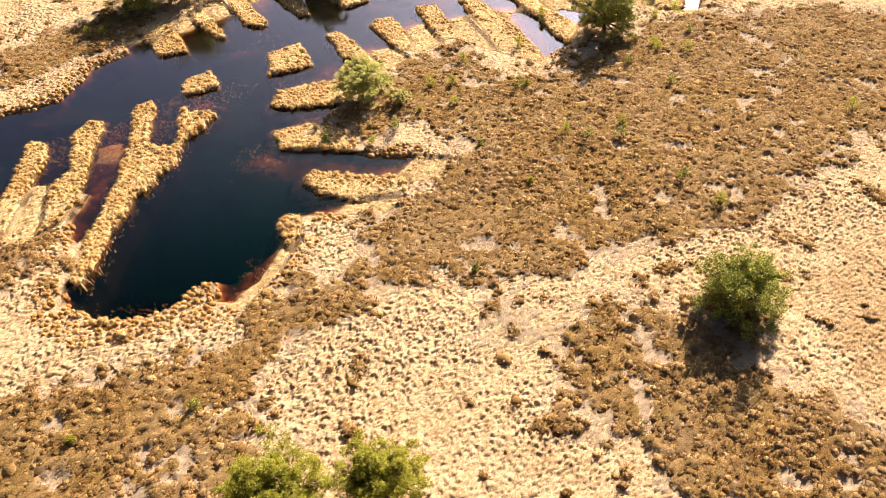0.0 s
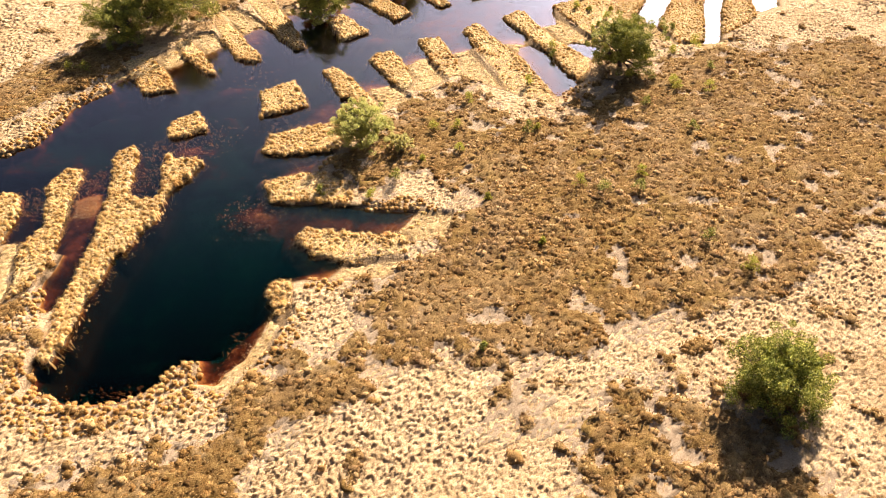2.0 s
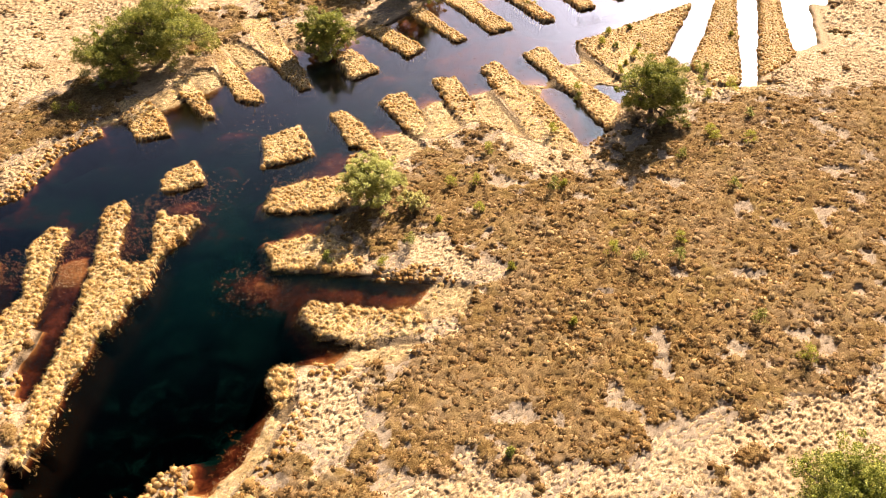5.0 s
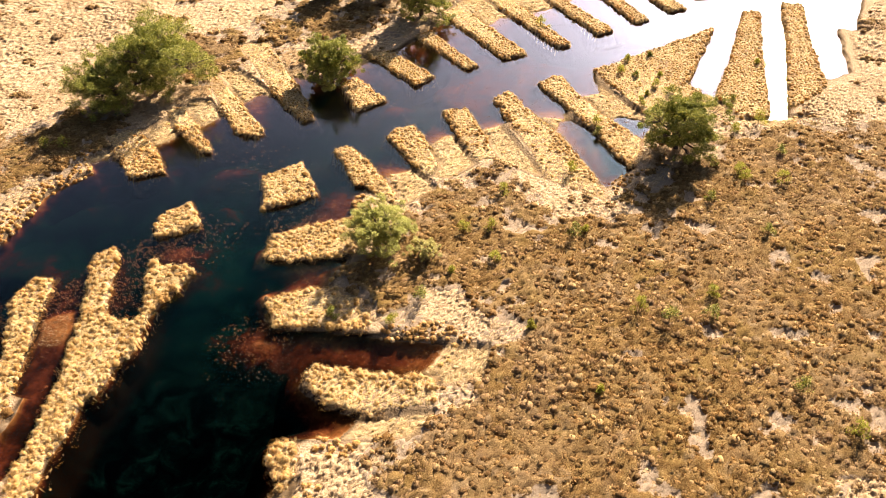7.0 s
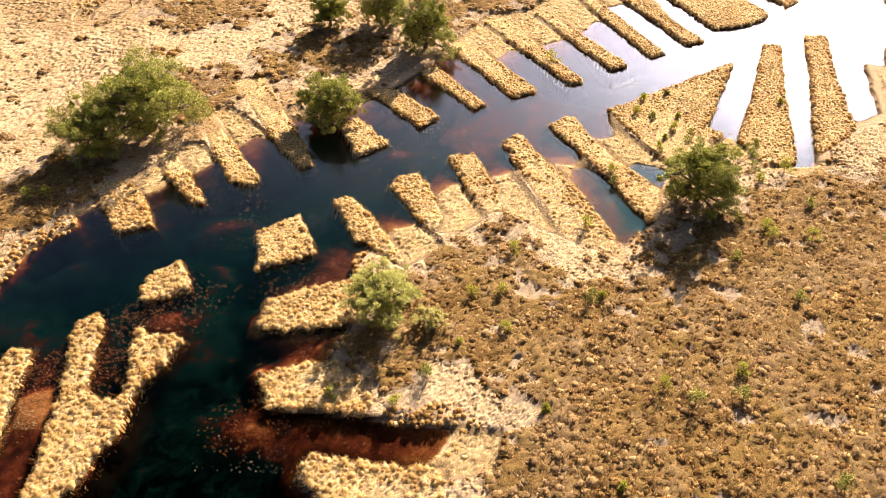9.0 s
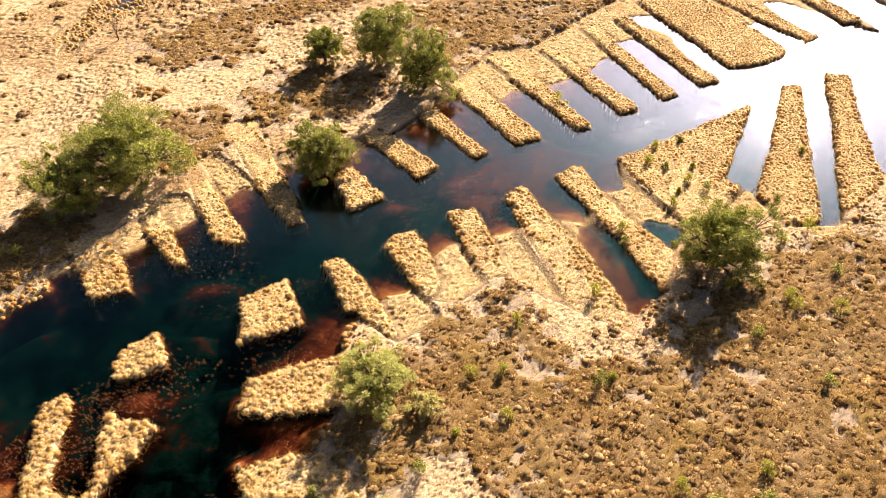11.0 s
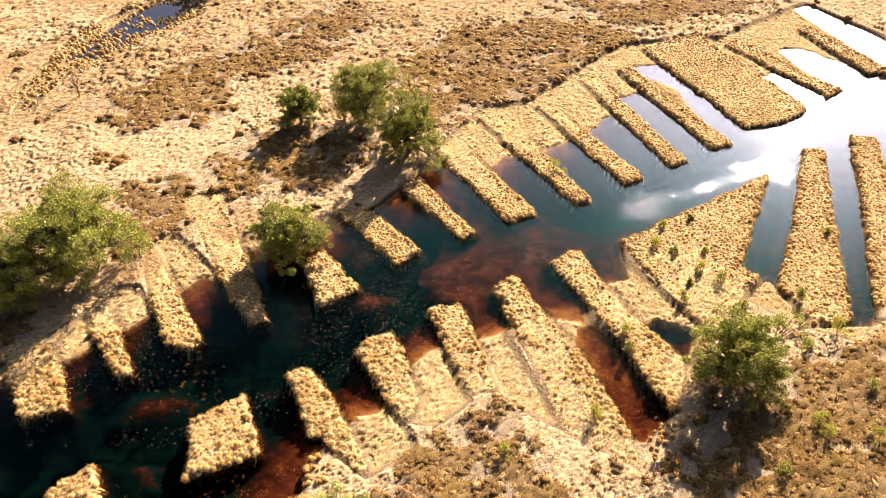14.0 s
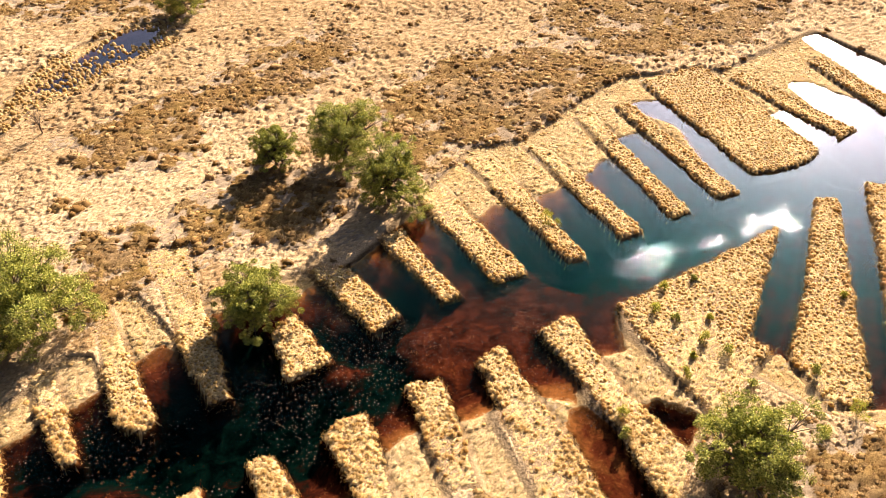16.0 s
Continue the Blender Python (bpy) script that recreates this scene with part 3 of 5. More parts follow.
MARSH.append([(-17.6, 123.3), (-14.6, 124.5), (-12.0, 121.8), (-14.3, 116.8)])  # n4
MARSH.append([(-25.3, 119.9), (-23.1, 121.4), (-21.2, 118.1), (-23.1, 117.4)])  # n3
MARSH.append([(-42.7, 101.2), (-41.1, 104.3), (-39.7, 106.2), (-35.5, 107.5), (-32.4, 103.6), (-34.7, 102.3), (-39.7, 101.2)])  # nw
MARSH.append([(-44.6, 70.7), (-42.6, 74.6), (-40.2, 74.5), (-38.5, 71.6), (-37.5, 64.5), (-40.0, 62.1), (-42.4, 63.7)])  # ab
MARSH.append([(-19.6, 54.9), (-18.0, 55.0), (-15.9, 59.1), (-14.9, 62.6), (-13.5, 63.0), (-14.7, 58.1), (-16.9, 54.0)])  # se
MARSH.append([(-5.4, 72.8), (-4.1, 74.5), (-3.3, 75.9), (0.2, 75.4), (-0.2, 72.4), (-3.3, 71.8)])  # d2
MARSH.append([(-10.5, 66.7), (-9.4, 68.6), (-4.1, 69.0), (-5.7, 66.9)])  # i0
MARSH.append([(23.6, 116.2), (26.5, 114.5), (29.3, 114.2), (31.3, 109.5), (35.6, 109.7), (31.5, 107.5), (27.1, 109.5), (23.1, 112.9)])  # ch
MARSH.append([(-62.1, 149.1), (-61.0, 155.6), (-60.3, 167.7), (-53.6, 176.1), (-46.9, 181.5), (-42.0, 173.9), (-45.6, 167.2), (-52.5, 156.9), (-55.8, 150.9), (-58.2, 144.2)])  # far
MARSH.append([(-38.2, 78.3), (-37.0, 79.0), (-35.5, 79.3), (-34.9, 76.8), (-35.0, 74.3), (-35.1, 72.0), (-35.3, 70.3), (-36.7, 72.5), (-37.5, 76.0)])  # cb
HEATH = []
HEATH.append([(-6.5, 84.2), (-9.8, 85.4), (-8.9, 89.7), (-6.5, 95.0), (2.5, 99.7), (4.5, 90.7), (7.7, 88.7), (14.1, 94.4), (22.7, 101.3), (49.4, 109.2), (60.1, 104.8), (52.4, 85.8), (39.8, 74.3), (29.4, 67.0), (21.9, 64.3), (11.1, 60.9), (5.9, 58.7), (-4.6, 57.3), (-7.1, 63.4), (-1.0, 71.1), (0.7, 74.9), (1.2, 82.3)])  # mid
HEATH.append([(9.7, 50.7), (15.2, 53.8), (21.3, 53.8), (24.8, 47.8), (26.6, 45.0), (30.2, 43.5), (34.5, 40.1), (31.7, 33.4), (17.7, 33.2), (15.3, 40.5), (9.5, 43.5)])  # se
HEATH.append([(-34.9, 40.8), (-27.6, 45.5), (-18.2, 49.3), (-14.6, 54.6), (-8.6, 57.4), (-7.2, 53.9), (-13.5, 48.4), (-14.6, 45.0), (-12.8, 39.9), (-13.7, 33.0), (-31.1, 32.9)])  # sw
HEATH.append([(-47.6, 65.4), (-41.4, 66.6), (-37.6, 62.1), (-40.0, 58.3), (-43.8, 57.6)])  # w
HEATH.append([(4.7, 53.2), (6.6, 52.9), (6.3, 51.3), (4.7, 51.6)])  # sm
HEATH.append([(-49.6, 146.5), (-42.3, 155.3), (-37.6, 159.4), (-28.6, 169.2), (-20.5, 178.6), (-16.0, 169.6), (-21.7, 157.6), (-34.5, 153.8), (-33.5, 143.4), (-40.9, 141.8)])  # n1
HEATH.append([(-13.8, 152.1), (-4.9, 166.1), (8.7, 168.1), (21.4, 162.3), (11.3, 152.3), (3.9, 144.7), (-2.5, 144.2), (-6.1, 141.5), (-9.3, 148.3)])  # n2
HEATH.append([(-28.8, 131.7), (-27.0, 138.5), (-22.9, 142.7), (-14.2, 136.4), (-13.1, 129.0), (-19.8, 128.2), (-26.1, 128.6)])  # n3
HEATH.append([(-80.7, 184.8), (-61.5, 197.1), (-40.0, 196.1), (-44.2, 181.4), (-67.6, 180.3)])  # n4
HEATH.append([(8.2, 173.9), (13.3, 193.3), (55.9, 191.2), (34.0, 168.1), (18.9, 165.4)])  # n5
HEATH.append([(-39.0, 128.6), (-33.0, 128.6), (-30.5, 122.0), (-33.0, 117.5), (-36.5, 118.5)])  # n2w
HEATH.append([(-37.3, 127.3), (-33.6, 129.9), (-27.6, 125.6), (-30.5, 122.4)])  # n6
HEATH.append([(-61.2, 96.4), (-53.0, 105.3), (-47.4, 111.8), (-41.5, 110.7), (-41.6, 103.3), (-48.5, 97.5), (-53.5, 92.1)])  # nw
HEATH.append([(25.1, 105.4), (26.7, 106.9), (31.8, 107.5), (37.3, 107.6), (34.5, 101.0), (23.8, 100.7)])  # e
HEATH.append([(-13.0, 83.5), (-14.0, 81.7), (-12.7, 85.8), (-11.2, 85.9), (2.4, 86.7), (2.1, 76.1), (1.3, 81.5), (-4.8, 82.8), (-6.5, 78.6), (-10.0, 79.3), (-13.1, 80.3)])  # sp2

# ---- fields over the plan ----
def lattice(ix, iy, seed):
    h = (ix.astype(np.int64) * 374761393 + iy.astype(np.int64) * 668265263 + seed * 974711) & 0x7FFFFFFF
    h = ((h ^ (h >> 13)) * 1274126177) & 0x7FFFFFFF
    return ((h ^ (h >> 16)) & 0xFFFF) / 65535.0


def value_noise(x, y, size, seed=0, octaves=3):
    total, amount, weight = 0.0, 1.0, 0.0
    for o in range(octaves):
        u, v = x / size * 2 ** o, y / size * 2 ** o
        iu, iv = np.floor(u), np.floor(v)
        fu, fv = u - iu, v - iv
        fu, fv = fu * fu * (3 - 2 * fu), fv * fv * (3 - 2 * fv)
        a, b = lattice(iu, iv, seed + o), lattice(iu + 1, iv, seed + o)
        c, d = lattice(iu, iv + 1, seed + o), lattice(iu + 1, iv + 1, seed + o)
        total = total + amount * ((a * (1 - fu) + b * fu) * (1 - fv) + (c * (1 - fu) + d * fu) * fv)
        weight += amount
        amount *= 0.5
    return total / weight


def inside_distance(x, y, outline):
    """Metres inside an outline (negative outside)."""
    p = np.array(outline)
    q = np.roll(p, -1, axis=0)
    near, odd = np.full(x.shape, 1e9), np.zeros(x.shape, bool)
    for (ax, ay), (bx, by) in zip(p, q):
        dx, dy = bx - ax, by - ay
        k = np.clip(((x - ax) * dx + (y - ay) * dy) / (dx * dx + dy * dy + 1e-9), 0, 1)
        near = np.minimum(near, (x - ax - k * dx) ** 2 + (y - ay - k * dy) ** 2)
        if abs(dy) > 1e-9:
            odd ^= ((ay > y) != (by > y)) & (x < dx * (y - ay) / dy + ax)
    return np.where(odd, 1, -1) * np.sqrt(near)


def within(x, y, outlines):
    best = np.full(x.shape, -60.0)
    for o in outlines:
        p = np.array(o)
        near = (x > p[:, 0].min() - 8) & (x < p[:, 0].max() + 8) & (y > p[:, 1].min() - 8) & (y < p[:, 1].max() + 8)
        if near.any():
            best[near] = np.maximum(best[near], inside_distance(x[near], y[near], o))
    return best


def smooth(v, lo, hi):
    k = np.clip((v - lo) / (hi - lo), 0, 1)
    return k * k * (3 - 2 * k)


X0, X1, Y0, Y1, STEP = -84.0, 72.0, 18.0, 206.0, 0.4
gx, gy = np.arange(X0, X1 + 0.01, STEP), np.arange(Y0, Y1 + 0.01, STEP)
MX, MY = np.meshgrid(gx, gy)
wob = 0.55
WX = MX + wob * (value_noise(MX, MY, 1.6, 11) - 0.5)
WY = MY + wob * (value_noise(MX, MY, 1.6, 23) - 0.5)
ridge_d = within(WX - 0.25, WY - 0.33, RIDGES) + 0.16
water_d = np.minimum(within(WX, WY, WATER), -ridge_d)
wet_d = within(WX, WY, MARSH[-1:])
marsh_d = np.minimum(within(MX, MY, MARSH) + smooth(MY, 140, 150) * smooth(-MX, 30, 36) * 6.0 * (value_noise(MX, MY, 4.0, 27, 3) - 0.55), -ridge_d)
heath_d = within(MX, MY, HEATH) + 5.0 * (value_noise(MX, MY, 7.0, 5, 4) - 0.5) + 4.0 * (value_noise(MX, MY, 2.4, 6, 3) - 0.5)
heath_f = smooth(heath_d, -1.0, 0.8) * (ridge_d < 0.1)
marsh_f = smooth(marsh_d, -0.5, 0.4)

# how much open water lies within a few metres: 0 inland, 1 far out
def blur(field, reach):
    for axis in (0, 1):
        total = np.cumsum(np.concatenate([np.zeros_like(np.take(field, [0], axis)), field], axis), axis)
        n = field.shape[axis]
        hi, lo = np.minimum(np.arange(n) + reach + 1, n), np.maximum(np.arange(n) - reach, 0)
        width = (hi - lo).reshape((-1, 1) if axis == 0 else (1, -1))
        field = (np.take(total, hi, axis) - np.take(total, lo, axis)) / width
    return field


open_f = blur(blur((water_d > 0).astype(float), 7), 5)
bumps = value_noise(MX, MY, 3.0, 31, 4) - 0.5
swell = value_noise(MX, MY, 22.0, 41, 2) - 0.5
high = 0.30 + 0.14 * bumps + 0.3 * swell * smooth(-water_d, 2, 12) + 0.03 * smooth(ridge_d, 0.0, 0.5) * smooth(open_f, 0.03, 0.12)
low = 0.07 + 0.08 * bumps
land = high * (1 - marsh_f) + np.maximum(low, 0.03) * marsh_f
depth_noise = value_noise(MX, MY, 11.0, 53, 4)
basin = smooth(inside_distance(MX, MY, [(-35, 53), (-20, 52), (-14, 66), (-17, 76), (-22, 90), (-32, 100), (-46, 90), (-36, 86), (-28, 82), (-33, 72), (-36, 62)]), -3, 3)
basin = basin * (1 - 0.3 * smooth(MY, 70, 82))
deep_limit = np.minimum(0.45 + 0.18 * smooth(MY, 96, 106) + 1.3 * basin + 1.3 * smooth(depth_noise, 0.41, 0.53), 1.75) + 1.0 * basin * (1 - smooth(MY, 58, 76))


def distance_from(mask, limit):
    """Metres from the nearest marked cell, up to a limit."""
    reach = int(limit / STEP)
    best = np.where(mask, 0.0, 1e9)
    for axis in (0, 1):
        src, best = best, best.copy()
        for k in range(1, reach + 1):
            for way in (-k, k):
                moved = np.roll(src, way, axis=axis)
                best = np.minimum(best, moved + (k * STEP) ** 2)
    return np.minimum(np.sqrt(best), limit)


# the peat banks of the ridges drop straight down; only the other shores shelve
shelf = distance_from(within(WX, WY, WATER) < 0, 14.0)
slope = 0.26 + 1.3 * basin + 1.3 * smooth(-MX, 40, 45) * smooth(MY, 76, 82)
bed = -np.minimum(0.06 + slope * np.maximum(shelf - 0.3, 0), deep_limit)
bed = np.maximum(bed - 0.5 * smooth(-MX, 26, 31) - 0.45 * smooth(MX, 8, 16), -2.75)
bed = bed + 0.10 * bumps * smooth(bed, -1.2, -0.3)
bed = np.minimum(bed, -0.03)
for (cx, cy, rx, ry, rise) in ((-18.2, 76.2, 3.8, 2.8, 0.20), (-34.5, 82.5, 2.6, 4.5, 0.60), (-29.0, 87.0, 3.0, 2.5, 0.40), (-17.0, 58.0, 2.2, 3.6, 0.62), (-41.0, 76.5, 3.5, 3.0, 0.60), (-34.5, 69.0, 2.0, 6.0, 0.60), (-10.5, 74.4, 6.5, 2.0, 0.50), (-10.7, 112.6, 3.0, 2.0, 0.50), (1.0, 118.2, 2.6, 1.5, 0.55), (6.5, 122.8, 2.6, 1.4, 0.60), (8.2, 113.9, 2.0, 2.0, 0.35), (-26.8, 100.5, 3.5, 2.0, 0.60), (-14.5, 94.0, 2.2, 2.4, 0.45), (-3.0, 113.5, 2.5, 1.6, 0.5), (-5.0, 125.5, 1.6, 2.6, 0.4), (7.2, 109.4, 1.8, 2.5, 0.18), (11.0, 102.0, 1.8, 4.0, 0.30), (-11.2, 119.5, 1.8, 2.6, 0.25)):
    near = np.exp(-((MX - cx) / rx) ** 2 - ((MY - cy) / ry) ** 2)
    bed = bed * (1 - near) + near * np.minimum(-0.03, -rise + 0.35 * bumps)
hole = np.exp(-((MX + 18.6) / 2.6) ** 2 - ((MY - 113.5) / 3.6) ** 2)
bed = bed * (1 - hole) - 1.45 * hole
bed = np.where(wet_d > -1, np.maximum(bed, -0.60 + 0.48 * smooth(wet_d, -1, 0.4) * smooth(MY, 73.5, 77) + 0.2 * bumps), bed)
bed = np.minimum(bed, -0.03)
shore = smooth(water_d, -0.30, 0.25)
HEIGHT = land * (1 - shore) + bed * shore
bank_f = smooth(water_d, -0.75, -0.1) * (1 - marsh_f) * (HEIGHT > 0)
edge_low = smooth(marsh_d, -0.9, -0.3) * (1 - marsh_f)
bank_f = np.maximum(bank_f, edge_low * 0.8)
bank_f = np.maximum(bank_f, 0.2 * smooth(ridge_d, 0.0, 0.3))
trench = np.exp(-((ridge_d + 0.22) / 0.26) ** 2) * smooth(within(MX, MY, MARSH), -1.2, -0.2) * (water_d < -0.1) * smooth(open_f, 0.01, 0.06)
HEIGHT = np.where(water_d < -0.1, np.maximum(HEIGHT - 0.14 * trench, 0.02), HEIGHT)
bank_f = np.maximum(bank_f, trench)
# band at the ridge feet: black peat plus painted shade of the banks
peat_shade_f = 0.8 * np.where(MY < 78, smooth(ridge_d, -1.8, -0.4), 0.7 * smooth(ridge_d, -0.7, -0.2)) * smooth(water_d, -0.3, 0.1) * (1 - smooth(wet_d, -0.8, 0.0))
peat_shade_f = np.maximum(peat_shade_f, 0.96 * smooth(ridge_d, -0.5, -0.2) * smooth(water_d, -0.4, -0.1))


def sample(field, x, y):
    u, v = np.clip((x - X0) / STEP, 0, len(gx) - 1.01), np.clip((y - Y0) / STEP, 0, len(gy) - 1.01)
    i, j = u.astype(int), v.astype(int)
    fu, fv = u - i, v - j
    return (field[j, i] * (1 - fu) + field[j, i + 1] * fu) * (1 - fv) + (field[j + 1, i] * (1 - fu) + field[j + 1, i + 1] * fu) * fv


def ground_z(x, y):
    return float(sample(HEIGHT, np.array([x]), np.array([y]))[0])


# ---- ground and water ----
def grid_mesh(name, xs, ys, zs, mat, fields=()):
    nx, ny = len(xs), len(ys)
    px, py = np.meshgrid(xs, ys)
    mesh = bpy.data.meshes.new(name)
    idx = np.arange(nx * ny).reshape(ny, nx)
    quads = np.stack([idx[:-1, :-1], idx[:-1, 1:], idx[1:, 1:], idx[1:, :-1]], -1).reshape(-1, 4)
    mesh.vertices.add(nx * ny)
    mesh.vertices.foreach_set("co", np.stack([px, py, zs], -1).astype(np.float32).ravel())
    mesh.loops.add(quads.size)
    mesh.loops.foreach_set("vertex_index", quads.astype(np.int32).ravel())
    mesh.polygons.add(len(quads))
    mesh.polygons.foreach_set("loop_start", np.arange(0, quads.size, 4, dtype=np.int32))
    mesh.update(calc_edges=True)
    mesh.polygons.foreach_set("use_smooth", np.ones(len(quads), bool))
    for key, values in fields:
        a = mesh.attributes.new(key, "FLOAT", "POINT")
        a.data.foreach_set("value", values.astype(np.float32).ravel())
    mesh.materials.append(mat)
    return new(name, mesh)


out = np.array([3, 8, 18, 40, 90, 200, 450, 1000, 2200, 4500.0])
fx, fy = np.concatenate([X0 - out[::-1], gx, X1 + out]), np.concatenate([Y0 - out[::-1], gy, Y1 + out])
pad = ((len(out), len(out)), (len(out), len(out)))
# the last field holds the ridge-foot band of peat and painted shade
fields = [(k, np.pad(v, pad, mode="edge")) for k, v in (("heath", heath_f), ("marsh", marsh_f), ("bank", bank_f), ("cut", peat_shade_f))]
zs = np.pad(np.maximum(HEIGHT, -3), pad, mode="edge")
border = np.ones(zs.shape, bool)
border[len(out):-len(out), len(out):-len(out)] = False
zs[border] = np.maximum(zs[border], 0.3)
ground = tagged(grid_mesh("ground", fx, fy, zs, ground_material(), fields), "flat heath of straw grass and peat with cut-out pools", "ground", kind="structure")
wx, wy = np.arange(X0 + 1, X1 - 1, 0.9), np.arange(Y0 + 20, Y1 - 1, 0.9)
UX, UY = np.meshgrid(wx, wy)
along, across = (UX - 14.5) * 0.912 + (UY - 125.4) * 0.409, -(UX - 14.5) * 0.409 + (UY - 125.4) * 0.912
gust = 2.0 * smooth(along, 2.5, 4.0) * (1 - smooth(along, 13, 15)) * np.exp(-(across / 0.5) ** 2) * smooth(value_noise(UX, UY, 1.6, 55, 2), 0.35, 0.6)
for cx, cy, rx, ry, power in ((15.6, 125.6, 1.7, 1.4, 3.0), (16.8, 127.0, 1.4, 1.0, 3.0), (28.6, 132.6, 2.3, 1.0, 0.7), (31.2, 132.6, 1.2, 2.2, 0.6)):
    gust = np.maximum(gust, power * np.exp(-((UX - cx) / rx) ** 2 - ((UY - cy) / ry) ** 2) * smooth(value_noise(UX, UY, 1.0, 57, 2), 0.25, 0.5))
water = tagged(grid_mesh("water", wx, wy, np.zeros(UX.shape), water_material(), [("ruffle", gust)]), "dark brown peat water, clear and faintly rippled", "water", kind="structure")


# ---- plants that nobody could count ----
rng = np.random.default_rng(7)


def tussock_shape(seg, rise, blades, flare, seed, shoulder=0.40, thin=1.0, droop=0.5):
    """A cushion of grass, one metre across: a rounded heap with blades that arch out of it."""
    r = np.random.default_rng(seed)
    v, f = [], []
    for ring, (rad, z) in enumerate(((0.52, -0.10), (shoulder, 0.80 * rise))):
        for k in range(seg):
            a = 2 * math.pi * (k + 0.5 * ring) / seg
            q = rad * (1 + r.uniform(-0.25, 0.25))
            v.append((q * math.cos(a), q * math.sin(a), z * (1 + r.uniform(-0.22, 0.22))))
    v.append((r.uniform(-0.1, 0.1), r.uniform(-0.1, 0.1), rise))
    for k in range(seg):
        a, b = k, (k + 1) % seg
        f += [(a, b, a + seg), (b, b + seg, a + seg), (a + seg, b + seg, 2 * seg)]
    for _ in range(blades):
        a = r.uniform(0, 2 * math.pi)
        r0, r1 = r.uniform(0.02, 0.34), r.uniform(0.42, 0.5 + flare)
        z0, z1 = rise * r.uniform(0.88, 1.08), rise * r.uniform(droop, 1.15)
        w = thin * r.uniform(0.025, 0.06)
        c, s = math.cos(a), math.sin(a)
        n = len(v)
        v += [(r0 * c - w * s, r0 * s + w * c, z0), (r0 * c + w * s, r0 * s - w * c, z0), (r1 * c, r1 * s, z1)]
        f.append((n, n + 1, n + 2))
    return np.array(v, np.float32), np.array(f, np.int32)


def heather_shape(seg, rise, twigs, seed):
    """A low, soft heather bush, one metre across: a lumpy cushion beset with short twigs."""
    r = np.random.default_rng(seed)
    v, f = tussock_shape(seg, rise * 0.74, 0, 0, seed, 0.34)
    v, f = list(map(tuple, v)), list(map(tuple, f))
    for _ in range(twigs):
        a, rad = r.uniform(0, 2 * math.pi), 0.55 * math.sqrt(r.uniform(0, 1))
        x, y = rad * math.cos(a), rad * math.sin(a)
        z = rise * (1 - (rad / 0.58) ** 2 * 0.75)
        lx, ly, h = x * 0.25 + r.uniform(-0.14, 0.14), y * 0.25 + r.uniform(-0.14, 0.14), r.uniform(0.03, 0.16)
        t, w = r.uniform(0, math.pi), r.uniform(0.034, 0.072)
        n = len(v)
        v += [(x - w * math.cos(t), y - w * math.sin(t), z - 0.10), (x + w * math.cos(t), y + w * math.sin(t), z - 0.10), (x + lx, y + ly, z + h)]
        f.append((n, n + 1, n + 2))
    return np.array(v, np.float32), np.array(f, np.int32)


def tuft_shape(blades, seed, thin=1.0, bend=1.0, tall=1.0):
    """A thin tuft of sedge, one metre across."""
    r = np.random.default_rng(seed)
    v, f = [], []
    for _ in range(blades):
        a, t = r.uniform(0, 2 * math.pi), r.uniform(0, math.pi)
        x, y = r.uniform(-0.4, 0.4), r.uniform(-0.4, 0.4)
        w, l, h = thin * r.uniform(0.04, 0.09), bend * r.uniform(0.1, 0.5), tall * r.uniform(0.25, 0.6)
        n = len(v)
        v += [(x - w * math.cos(t), y - w * math.sin(t), -0.05), (x + w * math.cos(t), y + w * math.sin(t), -0.05), (x + l * math.cos(a), y + l * math.sin(a), h)]
        f.append((n, n + 1, n + 2))
    return np.array(v, np.float32), np.array(f, np.int32)


def triangles(name, verts, faces, mat, parent=None, smooth_faces=False):
    mesh = bpy.data.meshes.new(name)
    mesh.vertices.add(len(verts))
    mesh.vertices.foreach_set("co", np.ascontiguousarray(verts, np.float32).ravel())
    mesh.loops.add(faces.size)
    mesh.loops.foreach_set("vertex_index", np.ascontiguousarray(faces, np.int32).ravel())
    mesh.polygons.add(len(faces))
    mesh.polygons.foreach_set("loop_start", np.arange(0, faces.size, 3, dtype=np.int32))
    mesh.update(calc_edges=True)
    mesh.polygons.foreach_set("use_smooth", np.full(len(faces), smooth_faces))
    mesh.materials.append(mat)
    ob = new(name, mesh)
    if parent:
        ob.parent = parent
    return ob


def scatter(name, x, y, size, rise, shapes, mat, label, category, lean=0.0, lowest=-9.0, lift=0.0):
    """One mesh of many plants: shapes spread at x, y with a size across and a stretch in height."""
    n = len(x)
    z = np.maximum(sample(HEIGHT, x, y), lowest) + lift
    turn, which = rng.uniform(0, 2 * np.pi, n), rng.integers(0, len(shapes), n)
    vs, fs, count = [], [], 0
    for k, (v, f) in enumerate(shapes):
        m = which == k
        c, s = np.cos(turn[m])[:, None], np.sin(turn[m])[:, None]
        sx = (size[m] * rng.uniform(0.85, 1.15, m.sum()))[:, None]
        px, py, pz = v[None, :, 0] * sx, v[None, :, 1] * sx, v[None, :, 2] * (size[m] * rise[m])[:, None]
        wx_ = x[m][:, None] + c * px - s * py - lean * pz * 0.8
        wy_ = y[m][:, None] + s * px + c * py - lean * pz * 0.5
        vs.append(np.stack([wx_, wy_, z[m][:, None] + pz], -1).reshape(-1, 3))
        fs.append((f[None] + (np.arange(m.sum()) * len(v))[:, None, None] + count).reshape(-1, 3))
        count += m.sum() * len(v)
    ob = triangles(name, np.concatenate(vs), np.concatenate(fs), mat, None, True)
    return tagged(ob, label, category, kind="stuff")


